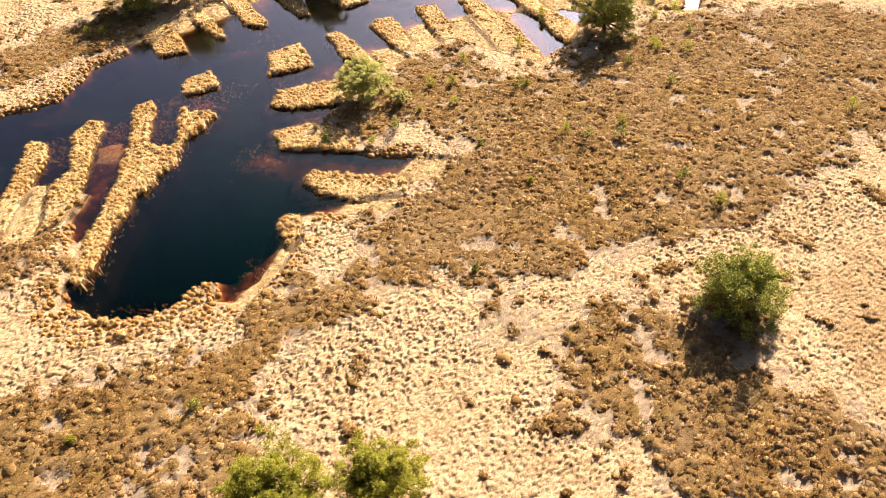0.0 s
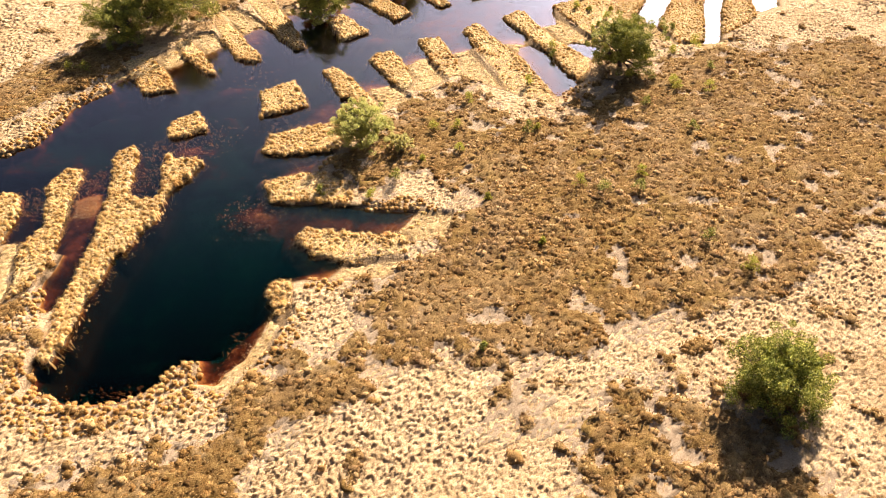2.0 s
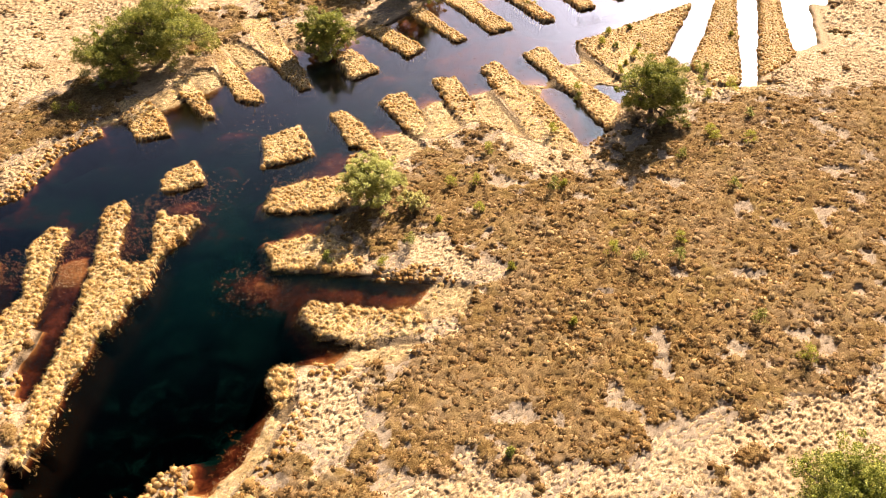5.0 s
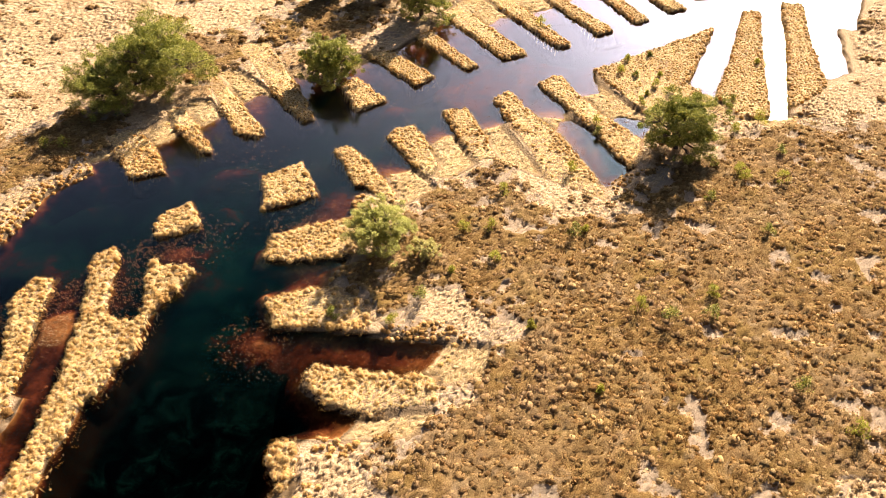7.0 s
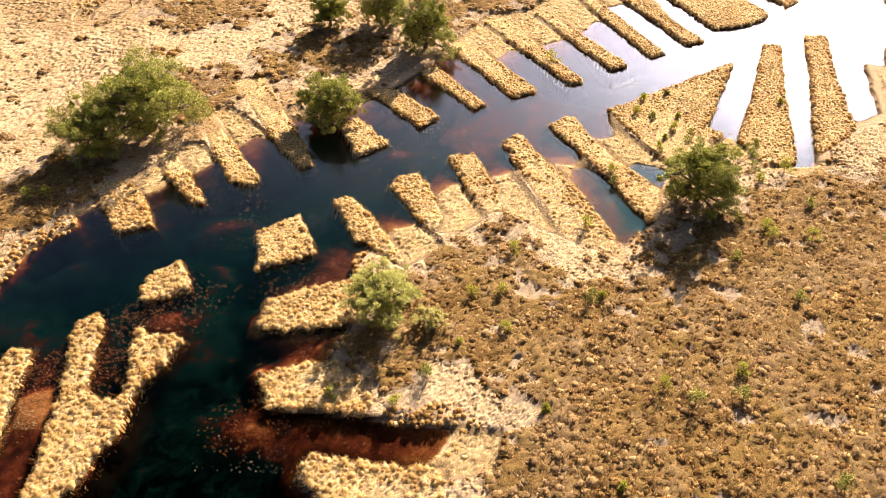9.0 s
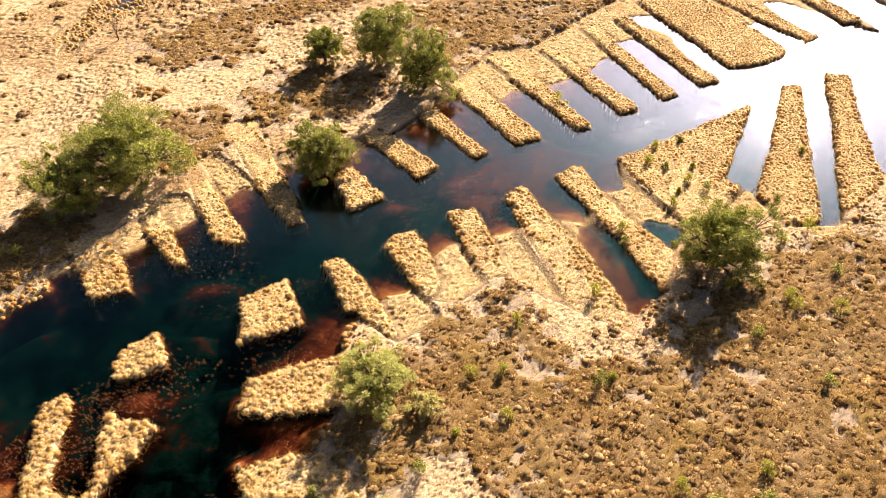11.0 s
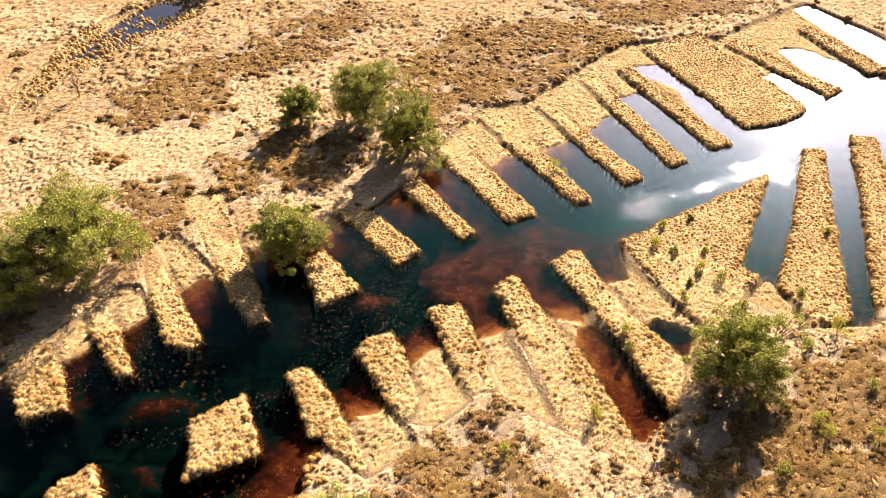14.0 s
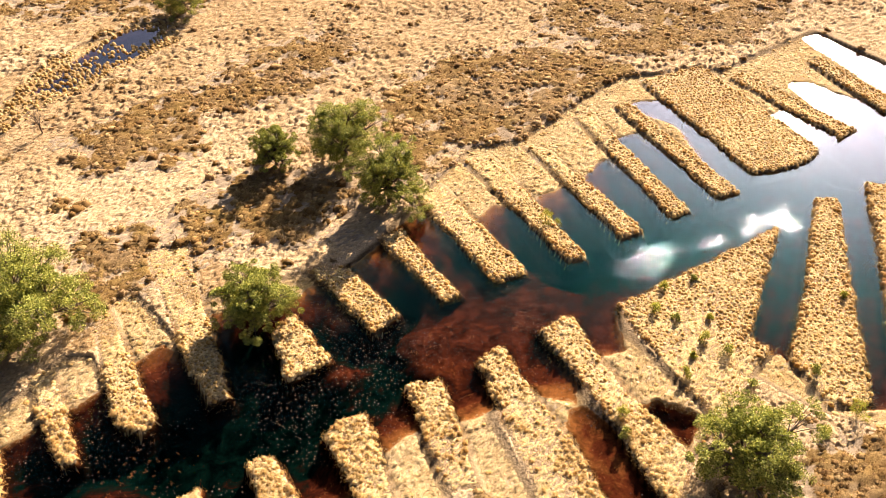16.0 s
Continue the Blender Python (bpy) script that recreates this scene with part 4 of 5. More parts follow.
def spread(step, jitter=0.5):
    xs, ys = np.meshgrid(np.arange(-80, 66, step), np.arange(24, 200, step))
    xs[1::2] += step / 2
    x = (xs + rng.uniform(-jitter, jitter, xs.shape) * step).ravel()
    y = (ys + rng.uniform(-jitter, jitter, ys.shape) * step).ravel()
    keep = np.abs(x + 2) < np.minimum(32 + 0.46 * (y - 30), 76)
    return x[keep], y[keep]


ROUND = [tussock_shape(5, 0.46, 36, 0.40, 40 + k, 0.31, 0.75, 0.05) for k in range(10)]
HAIRY = [tussock_shape(6, 0.50, 26, 0.30, 240 + k, 0.36, 0.7, 0.2) for k in range(8)]
SHAGGY = [tussock_shape(5, 0.50, 14, 0.28, 140 + k, 0.33, 0.7, 0.15) for k in range(8)]
LOW = [tussock_shape(5, 0.18, 9, 0.40, 20 + k, 0.42) for k in range(8)]
REEDS = [tuft_shape(7, 100 + k, 0.5, 0.35, 1.4) for k in range(6)]
TUFTS = [tuft_shape(7, 80 + k) for k in range(6)]
FRINGE = [tuft_shape(8, 180 + k, 0.32, 0.9, 0.9) for k in range(8)]
BLADES = [tuft_shape(6, 190 + k, 0.6, 0.9, 0.8) for k in range(8)]
BUSHES = [heather_shape(4, 0.42, 22, 60 + k) for k in range(8)]
FAR_BUSHES = [heather_shape(4, 0.42, 13, 70 + k) for k in range(8)]

# grass of the ridges: round tussocks where water stands about, a mat with few of them inland
x, y = spread(0.43, 0.42)
wd, rd, md, hd, od = sample(water_d, x, y), sample(ridge_d, x, y), sample(marsh_d, x, y), sample(heath_f, x, y), sample(open_f, x, y)
patchy = value_noise(x, y, 4.0, 47, 2) - 0.5
m = (rd > 0.16) & (wd < -0.1) & (sample(HEIGHT, x, y) > 0.05) & (y < 108) & (rng.uniform(0, 1, len(x)) < 0.15 + smooth(od + 0.35 * patchy, 0.12, 0.30))
edge = 1 - smooth(rd[m], 0.4, 1.1)
scatter("ridge_tussocks", x[m], y[m], (rng.uniform(0.24, 0.56, m.sum()) + 0.25 * rng.uniform(0, 1, m.sum()) ** 5) * (0.92 + 0.1 * edge), rng.uniform(0.6, 1.25, m.sum()) * (0.80 + 0.25 * edge), ROUND, GOLD, "golden rounded grass tussocks crowding the peat ridges", "grass", 0.12)
fx_, fy_ = spread(0.40, 0.42)
rd, od = sample(ridge_d, fx_, fy_), sample(open_f, fx_, fy_)
patchy = value_noise(fx_, fy_, 5.0, 48, 2) - 0.5
far = (rd > 0.16) & (sample(water_d, fx_, fy_) < -0.1) & (sample(HEIGHT, fx_, fy_) > 0.05) & (fy_ >= 108) & (rng.uniform(0, 1, len(fx_)) < 0.12 + smooth(od + 0.4 * patchy + 0.25 * smooth(fx_, 22, 27) + 0.3 * smooth(fx_, 13, 16) * smooth(fy_, 112, 116), 0.16, 0.36))
edge = 1 - smooth(rd[far], 0.4, 1.1)
scatter("far_ridge_tussocks", fx_[far], fy_[far], rng.uniform(0.26, 0.50, far.sum()) * (0.88 + 0.22 * edge), rng.uniform(0.7, 1.2, far.sum()) * (0.75 + 0.3 * edge), SHAGGY, GOLD, "small golden grass tussocks crowding the farther peat ridges", "grass", 0.12)
# short blades all over the ridges
x, y = spread(0.29, 0.5)
m = (sample(ridge_d, x, y) > 0.08) & (sample(water_d, x, y) < -0.05) & (y < 158)
scatter("ridge_blades", x[m], y[m], rng.uniform(0.26, 0.46, m.sum()), rng.uniform(0.5, 1.1, m.sum()), BLADES, GOLD, "short golden blades of grass on the peat ridges", "grass", 0.1, -9.0, 0.05)
# long grass hanging over the edges of the ridges
x, y = spread(0.25, 0.5)
rd, wd, od = sample(ridge_d, x, y), sample(water_d, x, y), sample(open_f, x, y)
m = (rd > -0.05) & (rd < 0.42) & (wd < 0.05) & (od > 0.08) & (y < 140)
scatter("ridge_fringe", x[m], y[m], rng.uniform(0.4, 0.75, m.sum()), rng.uniform(0.5, 1.0, m.sum()), FRINGE, AMBER, "amber grass fringe along the ridge edges", "grass", 0.1)
# green shoots on the ridges
x, y = spread(0.40, 0.5)
rd = sample(ridge_d, x, y)
m = (rd > 0.15) & (value_noise(x, y, 1.8, 49, 2) > 0.66) & (rng.uniform(0, 1, len(x)) < 0.8)
scatter("ridge_shoots", x[m], y[m], rng.uniform(0.35, 0.6, m.sum()), rng.uniform(0.7, 1.3, m.sum()), FRINGE, SHOOT, "yellow-green shoots among the ridge grass", "sedge", 0.1)
# rim of the pools
x, y = spread(0.50, 0.40)
wd, rd, md = sample(water_d, x, y), sample(ridge_d, x, y), sample(marsh_d, x, y)
rim = (rd < -0.9) & (wd < 0.15) & (wd > np.where(y < 63, -3.4, -1.8) + 1.6 * (value_noise(x, y, 2.5, 46, 2) - 0.5)) & (md < -0.3) & (y < 112) & (rng.uniform(0, 1, len(x)) < 0.88)
scatter("bank_tussocks", x[rim], y[rim], rng.uniform(0.30, 0.60, rim.sum()), rng.uniform(0.6, 1.1, rim.sum()), HAIRY, AMBER, "amber tussock grass hanging over the pool banks", "grass", 0.15, 0.0)
# straw grass of the heath: a matted skin with lumps and hollows
# short, worn, browner turf among the straw: centre, half lengths, turn, how brown
WORN = ((36.2, 53.6, 4.8, 9.5, -0.35, 0.62), (-33.5, 116.5, 3.0, 2.0, 0.6, 0.9), (-25.0, 123.0, 2.4, 4.0, 0.5, 0.8), (-8.0, 190.0, 80.0, 26.0, 0.0, 0.65), (-56.0, 152.0, 16.0, 14.0, 0.0, 0.6), (-14.0, 149.0, 9.0, 5.0, 0.6, 0.55), (-30.0, 166.0, 26.0, 12.0, 0.0, 0.5))


def worn_field(x, y):
    k = np.zeros(x.shape)
    for cx, cy, rx, ry, turn, amount in WORN:
        c, s = math.cos(turn), math.sin(turn)
        u, v = ((x - cx) * c + (y - cy) * s) / rx, (-(x - cx) * s + (y - cy) * c) / ry
        k = np.maximum(k, amount * smooth(1.3 - u * u - v * v + 1.6 * (value_noise(x, y, 2.2, 83, 3) - 0.5), 0.0, 0.8))
    return k


def straw_skin(name, step, y0, y1, where, mat, label):
    x, y = np.meshgrid(np.arange(-84, 72, step), np.arange(y0, y1 + step, step))
    wd, rd, md, hd = sample(water_d, x, y), sample(ridge_d, x, y), sample(marsh_d, x, y), sample(heath_f, x, y)
    if where == "ridge":
        k = smooth(rd, 0.12, 0.35) * smooth(-wd, 0.05, 0.25)
    elif where == "marsh":
        k = smooth(md, -0.15, 0.25) * smooth(-wd, 0.02, 0.3) * smooth(-rd, 0.15, 0.4)
    else:
        k = smooth(1 - hd, 0.05, 0.4) * smooth(-wd, 0.9, 1.9) * smooth(-rd, -0.3, 0.1) * smooth(-md, 0.25, 0.6)
    # the grass was combed by wind: here and there the lumps are drawn out along one line
    c, s = math.cos(2.1), math.sin(2.1)
    u, v = x * c + y * s, -x * s + y * c
    draw = 0.8 * smooth(value_noise(x, y, 5.0, 9, 2), 0.60, 0.75)
    wx_, wy_ = value_noise(x, y, 0.9, 61, 2) - 0.5, value_noise(x, y, 0.9, 67, 2) - 0.5
    u, v = u + 0.3 * wx_, v + 0.3 * wy_
    size = max(0.17, 1.2 * step)
    lump = value_noise(u, v, size, 71, 2) * (1 - draw) + value_noise(u * 0.45, v, size, 72, 2) * draw
    lump = 0.9 * lump + 0.1 * value_noise(x, y, 1.1, 75, 2)
    broad = value_noise(x, y, 2.2, 73, 3)
    rough = 0.5 + 0.9 * smooth(value_noise(x, y, 7.0, 79, 3), 0.3, 0.7)
    worn = worn_field(x, y)
    rough = rough * (1 - 0.45 * worn * (y < 140)) * (1 - 0.05 * smooth(y, 95, 125))
    rag = 1 - 0.10 * smooth(y, 95, 125)
    h = 1.0 * step * rough * ((lump - 0.3) / 0.4).clip(0, 1.2) + 0.08 * (broad - 0.5)
    if where in ("marsh", "ridge"):
        h = 0.5 * h - (0.02 if where == "marsh" else 0.03)
    if where == "outer":
        h, rag = 0.25 * h, 0.2
    rr = np.random.default_rng(5)
    z = sample(HEIGHT, x, y) + k * (h + 0.03) - 0.12 * (1 - k) + k * rag * rr.uniform(-0.44, 0.44, x.shape) * step
    z = z - k * rag * step * rr.uniform(0.5, 1.3, x.shape) * (rr.uniform(0, 1, x.shape) < 0.13)
    x = x + rr.uniform(-0.32, 0.32, x.shape) * step - 0.35 * h
    y = y + rr.uniform(-0.32, 0.32, y.shape) * step - 0.25 * h
    idx = np.arange(x.size).reshape(x.shape)
    seen = (k > 0.02) & (np.abs(x + 2) < np.minimum(32 + 0.46 * (y - 30), 76))
    if where == "outer":
        seen = (k > 0.02) & (~seen | (y < 24) | (y > 200))
    cell = seen[:-1, :-1] | seen[1:, 1:]
    a, b, c, d = (q[cell] for q in (idx[:-1, :-1], idx[:-1, 1:], idx[1:, 1:], idx[1:, :-1]))
    used, faces = np.unique(np.concatenate([np.stack([a, b, c], -1), np.stack([a, c, d], -1)]), return_inverse=True)
    ob = triangles(name, np.stack([x, y, z], -1).reshape(-1, 3)[used], faces.reshape(-1, 3), mat, None, True)
    ob.data.attributes.new("worn", "FLOAT", "POINT").data.foreach_set("value", worn.ravel()[used].astype(np.float32))
    tagged(ob, label, "grass", kind="stuff")


BLEACHED = "bleached straw-coloured moor grass in a lumpy mat"
straw_skin("straw_grass", 0.135, 24, 116, "heath", TURF, BLEACHED)
straw_skin("middle_straw_grass", 0.19, 116, 150, "heath", TURF, BLEACHED)
straw_skin("outer_straw_grass", 0.8, 18, 206, "outer", TURF, BLEACHED)
straw_skin("far_straw_grass", 0.27, 150, 200, "heath", TURF, BLEACHED)
straw_skin("ridge_grass", 0.16, 54, 170, "ridge", RIDGE_TURF, "matted golden grass on top of the peat ridges")
straw_skin("marsh_mat", 0.18, 52, 184, "marsh", MARSH_TURF, "matted beige sedge on the wet ground between ridges")
# heather: cushions grown together into a mat, with loose twigs on it
def heather_height(x, y):
    """Height of the mat over the ground, its cover (0 to 1), and the tone of the cushion."""
    size = 0.58
    wx_ = x + 0.22 * (value_noise(x, y, 0.5, 92, 2) - 0.5)
    wy_ = y + 0.22 * (value_noise(x, y, 0.5, 93, 2) - 0.5)
    iu, iv = np.floor(wx_ / size), np.floor(wy_ / size)
    best, tone = np.full(x.shape, -9.0), np.zeros(x.shape)
    for du in (-1, 0, 1):
        for dv in (-1, 0, 1):
            cu, cv = iu + du, iv + dv
            px, py = (cu + lattice(cu, cv, 301)) * size, (cv + lattice(cu, cv, 302)) * size
            big = 0.6 + 0.55 * lattice(cu, cv, 303)
            dome = big * (1 - ((wx_ - px) ** 2 + (wy_ - py) ** 2) / (size * big) ** 2)
            tone = np.where(dome > best, lattice(cu, cv, 304), tone)
            best = np.maximum(best, dome)
    lumps = value_noise(x, y, 0.26, 94, 2)
    tall = 0.6 + 0.8 * value_noise(x, y, 4.0, 16, 2)
    h = 0.72 * tall * (0.30 * np.maximum(best, 0.0) ** 0.7 + 0.2 * (lumps - 0.4))
    gaps = value_noise(x, y, 2.2, 91, 3)
    inside = sample(heath_d, x, y) + (6.0 + 2.0 * smooth(y, 125, 140)) * (value_noise(x, y, 1.5, 17, 2) - 0.5)
    cover = np.maximum(smooth(inside, -0.5, 0.5) * smooth(gaps, 0.26 + 0.05 * smooth(y, 125, 140), 0.33 + 0.06 * smooth(y, 125, 140)), smooth(gaps, 0.67, 0.72) * smooth(value_noise(x, y, 1.3, 19, 1), 0.5, 0.65))
    cover = cover * smooth(best + 1.5 * cover, 0.6, 1.0)
    cover = cover * (sample(ridge_d, x, y) <= 0) * smooth(-sample(water_d, x, y), 0.4, 0.9) * smooth(-sample(marsh_d, x, y), 0.1, 0.4)
    return h, cover, tone


def heather_mat(name, step, y0, y1):
    x, y = np.meshgrid(np.arange(-82, 70, step), np.arange(y0, y1 + step, step))
    h, cover, tone = heather_height(x, y)
    rr = np.random.default_rng(15)
    reach = smooth(sample(heath_d, x, y), -2.4, -1.6) * (sample(ridge_d, x, y) <= 0) * smooth(-sample(water_d, x, y), 0.4, 0.9) * smooth(-sample(marsh_d, x, y), 0.1, 0.4)
    reach = np.maximum(reach, cover)
    low = 0.02 + 0.10 * value_noise(x, y, 0.24, 95, 2)
    z = sample(HEIGHT, x, y) + reach * (h * cover + low + rr.uniform(-0.5, 0.5, x.shape) * step) - 0.16 * (1 - reach)
    seen = (reach > 0.02) & (np.abs(x + 2) < np.minimum(32 + 0.46 * (y - 30), 76))
    x, y = x + rr.uniform(-0.3, 0.3, x.shape) * step, y + rr.uniform(-0.3, 0.3, y.shape) * step
    idx = np.arange(x.size).reshape(x.shape)
    cell = seen[:-1, :-1] | seen[1:, 1:]
    a, b, c, d = (q[cell] for q in (idx[:-1, :-1], idx[:-1, 1:], idx[1:, 1:], idx[1:, :-1]))
    used, faces = np.unique(np.concatenate([np.stack([a, b, c], -1), np.stack([a, c, d], -1)]), return_inverse=True)
    ob = triangles(name, np.stack([x, y, z], -1).reshape(-1, 3)[used], faces.reshape(-1, 3), HEATHER_MAT, None, True)
    for key, field in (("tone", tone), ("cover", cover)):
        ob.data.attributes.new(key, "FLOAT", "POINT").data.foreach_set("value", field.ravel()[used].astype(np.float32))
    tagged(ob, "low brown heather and grey grass under the cushions", "heather", kind="stuff")


heather_mat("heath_mat", 0.26, 26, 128)
heather_mat("far_heath_mat", 0.34, 128, 200)
x, y = spread(0.43, 0.5)
h, cover, tone = heather_height(x, y)
m = (rng.uniform(0.1, 0.6, len(x)) < cover) & ((y < 128) | (rng.uniform(0, 1, len(x)) < 0.45))
size = (rng.uniform(0.46, 0.78, len(x)) + 0.5 * rng.uniform(0, 1, len(x)) ** 5) * np.where(y > 128, 1.3, 1) * (0.78 + 0.45 * value_noise(x, y, 3.0, 14, 3))
rise = rng.uniform(0.5, 0.95, len(x)) * (0.6 + 0.7 * value_noise(x, y, 4.0, 16, 2))
near = m & (y < 122)
scatter("heather", x[near], y[near], size[near], rise[near], BUSHES, HEATHER, "dry brown heather in soft rounded cushions", "heather", 0.0, -9.0, 0.5 * h[near])
far = m & (y >= 122)
scatter("far_heather", x[far], y[far], size[far], rise[far], FAR_BUSHES, HEATHER, "dry brown heather in patches on the farther heath", "heather", 0.0, -9.0, 0.5 * h[far])
# tussocks standing in the far pool
x, y = spread(0.62, 0.45)
round_pool = (inside_distance(x, y, WATER[-1]) > -1.8) | ((inside_distance(x, y, MARSH[-2]) > 0.4) & (rng.uniform(0, 1, len(x)) < 0.8))
m = round_pool & (rng.uniform(0, 1, len(x)) < 0.35 + 0.6 * smooth(value_noise(x, y, 4.0, 58, 2), 0.35, 0.55)) & (np.hypot(x + 49.5, y - 174.5) > 2.6)
scatter("pool_tussocks", x[m], y[m], rng.uniform(0.35, 0.7, m.sum()), rng.uniform(0.8, 1.3, m.sum()), HAIRY, POOL_GRASS, "amber grass tussocks standing in a shallow pool", "grass", 0.2, -0.05)
# short grey grass in the gaps of the heather
x, y = spread(0.36, 0.5)
wd, rd, hd = sample(water_d, x, y), sample(ridge_d, x, y), sample(heath_f, x, y)
m = (rd <= 0.0) & (wd < -0.6) & (hd > 0.3) & (value_noise(x, y, 3.5, 91, 3) < 0.40)
scatter("heath_grass", x[m], y[m], rng.uniform(0.35, 0.65, m.sum()), rng.uniform(0.35, 0.8, m.sum()), TUFTS, GREY, "short grey-beige grass in gaps of the heather", "grass", 0.3)
# low grass on the wet ground
x, y = spread(0.55, 0.45)
wd, rd, md = sample(water_d, x, y), sample(ridge_d, x, y), sample(marsh_d, x, y)
m = (md > -0.3) & (wd < -0.3) & (rd < -0.45) & (rng.uniform(0, 1, len(x)) < np.where(y > 112, 0.25, 0.12)) & (value_noise(x, y, 3.0, 45, 2) > 0.36)
scatter("marsh_grass", x[m], y[m], rng.uniform(0.35, 0.65, m.sum()), rng.uniform(0.5, 1.0, m.sum()), LOW, GOLD, "low golden grass on the wet ground between ridges", "grass", 0.2)
# sedge of the wet ground
x, y = spread(0.22, 0.5)
md, wd, rd = sample(marsh_d, x, y), sample(water_d, x, y), sample(ridge_d, x, y)
m = (md > -0.2) & (rd < -0.4) & ((wd < 0.15) | ((sample(wet_d, x, y) > 0.4 * value_noise(x, y, 1.0, 25, 2)) & (y > 75.5))) & (value_noise(x, y, 2.5, 15, 2) > 0.27)
scatter("sedge", x[m], y[m], rng.uniform(0.26, 0.48, m.sum()), rng.uniform(0.5, 1.0, m.sum()), BLADES, REED, "thin yellow sedge on the wet ground between ridges", "sedge", 0.4, -0.04)


# drowned sedge and floating leaves
x, y = spread(0.24, 0.5)
wd = sample(water_d, x, y)
z = sample(HEIGHT, x, y)
m = (wd > 0.1) & (z > -0.62) & (value_noise(x, y, 2.0, 33, 3) > 0.48) & (y < 140) & (rng.uniform(0, 1, len(x)) < np.where(z > -0.36, 0.32, 0.14))
for cx, cy, rx, ry, thick in ((-30.2, 87.2, 3.6, 1.7, 0.9), (-31.6, 82.5, 1.7, 3.6, 0.8), (-19.6, 76.4, 2.6, 2.4, 0.45), (-42.4, 77.2, 2.0, 2.6, 0.8), (-37.0, 80.6, 2.0, 2.6, 0.7), (-17.2, 58.0, 1.2, 2.5, 0.4), (-26.5, 89.5, 3.0, 3.0, 0.25), (-18.5, 91.5, 4.0, 1.8, 0.3), (-24.0, 101.5, 4.0, 3.0, 0.12), (-26.0, 54.0, 5.0, 0.9, 0.35)):
    near = np.exp(-((x - cx) / rx) ** 2 - ((y - cy) / ry) ** 2)
    m |= (wd > 0.05) & (rng.uniform(0, 1, len(x)) < thick * near) & (near > 0.15)
scatter("drowned_sedge", x[m], y[m], rng.uniform(0.14, 0.36, m.sum()), rng.uniform(0.6, 1.2, m.sum()), REEDS, RUST, "rust-red sedge stubs standing in shallow water", "sedge", 0.3, -0.10)
m = (wd > 0.5) & ((y > 96) | ((np.abs(x + 19) < 3.5) & (np.abs(y - 75) < 3))) & (x > -36) & (rng.uniform(0, 1, len(x)) < 0.42 * smooth(value_noise(x, y, 5.0, 35, 3), 0.40, 0.68))
PAD = [(np.array([(math.cos(a) * 0.5, math.sin(a) * 0.5, 0.0) for a in np.arange(0, 6.28, 1.05)], np.float32), np.array([(0, k, k + 1) for k in range(1, 5)], np.int32))]
fx_, fy_ = x[m], y[m]
pads = scatter("floating_leaves", fx_, fy_, 0.04 + 0.10 * rng.uniform(0, 1, m.sum()) ** 3, np.ones(m.sum()), PAD, LEAFLET, "small pale leaves floating on the water", "leaves")
flat = np.empty(len(pads.data.vertices) * 3, np.float32)
pads.data.vertices.foreach_get("co", flat)
flat[2::3] = 0.012
pads.data.vertices.foreach_set("co", flat)


# ---- trees and shrubs ----
def tube(points, radii, sides=6):
    """A tapered limb along points."""
    v, f = [], []
    for k, (p, r) in enumerate(zip(points, radii)):
        d = (points[min(k + 1, len(points) - 1)] - points[max(k - 1, 0)]).normalized()
        a = d.orthogonal().normalized()
        b = d.cross(a)
        for s in range(sides):
            t = 2 * math.pi * s / sides
            v.append(p + (a * math.cos(t) + b * math.sin(t)) * r)
    for k in range(len(points) - 1):
        for s in range(sides):
            a, b = k * sides + s, k * sides + (s + 1) % sides
            f += [(a, b, b + sides), (a, b + sides, a + sides)]
    return np.array([tuple(q) for q in v], np.float32), np.array(f, np.int32)


def wander(a, b, r, bend, steps=5):
    pts = []
    off = Vector((r.uniform(-bend, bend), r.uniform(-bend, bend), r.uniform(0, bend)))
    for k in range(steps + 1):
        t = k / steps
        pts.append(a.lerp(b, t) + off * math.sin(math.pi * t))
    return pts


def leaves(centres, radii, count, size, r, flat=0.75):
    """Small leaf blades round many clump centres."""
    n = len(centres) * count
    c, q = np.repeat(np.array(centres), count, 0), np.repeat(np.array(radii), count)
    d = r.normal(size=(n, 3))
    d /= np.linalg.norm(d, axis=1)[:, None]
    far = q * r.uniform(0.35, 1.0, n) ** 0.6
    p = c + d * far[:, None] * np.array([1, 1, flat])
    u = r.normal(size=(n, 3)) + d * 0.9
    u /= np.linalg.norm(u, axis=1)[:, None]
    w = np.cross(u, r.normal(size=(n, 3)))
    w /= np.linalg.norm(w, axis=1)[:, None] + 1e-6
    s = (size * r.uniform(0.6, 1.4, n))[:, None]
    v = np.stack([p - w * s * 0.32, p + w * s * 0.32, p + u * s], 1).reshape(-1, 3)
    return v, np.arange(n * 3).reshape(-1, 3)


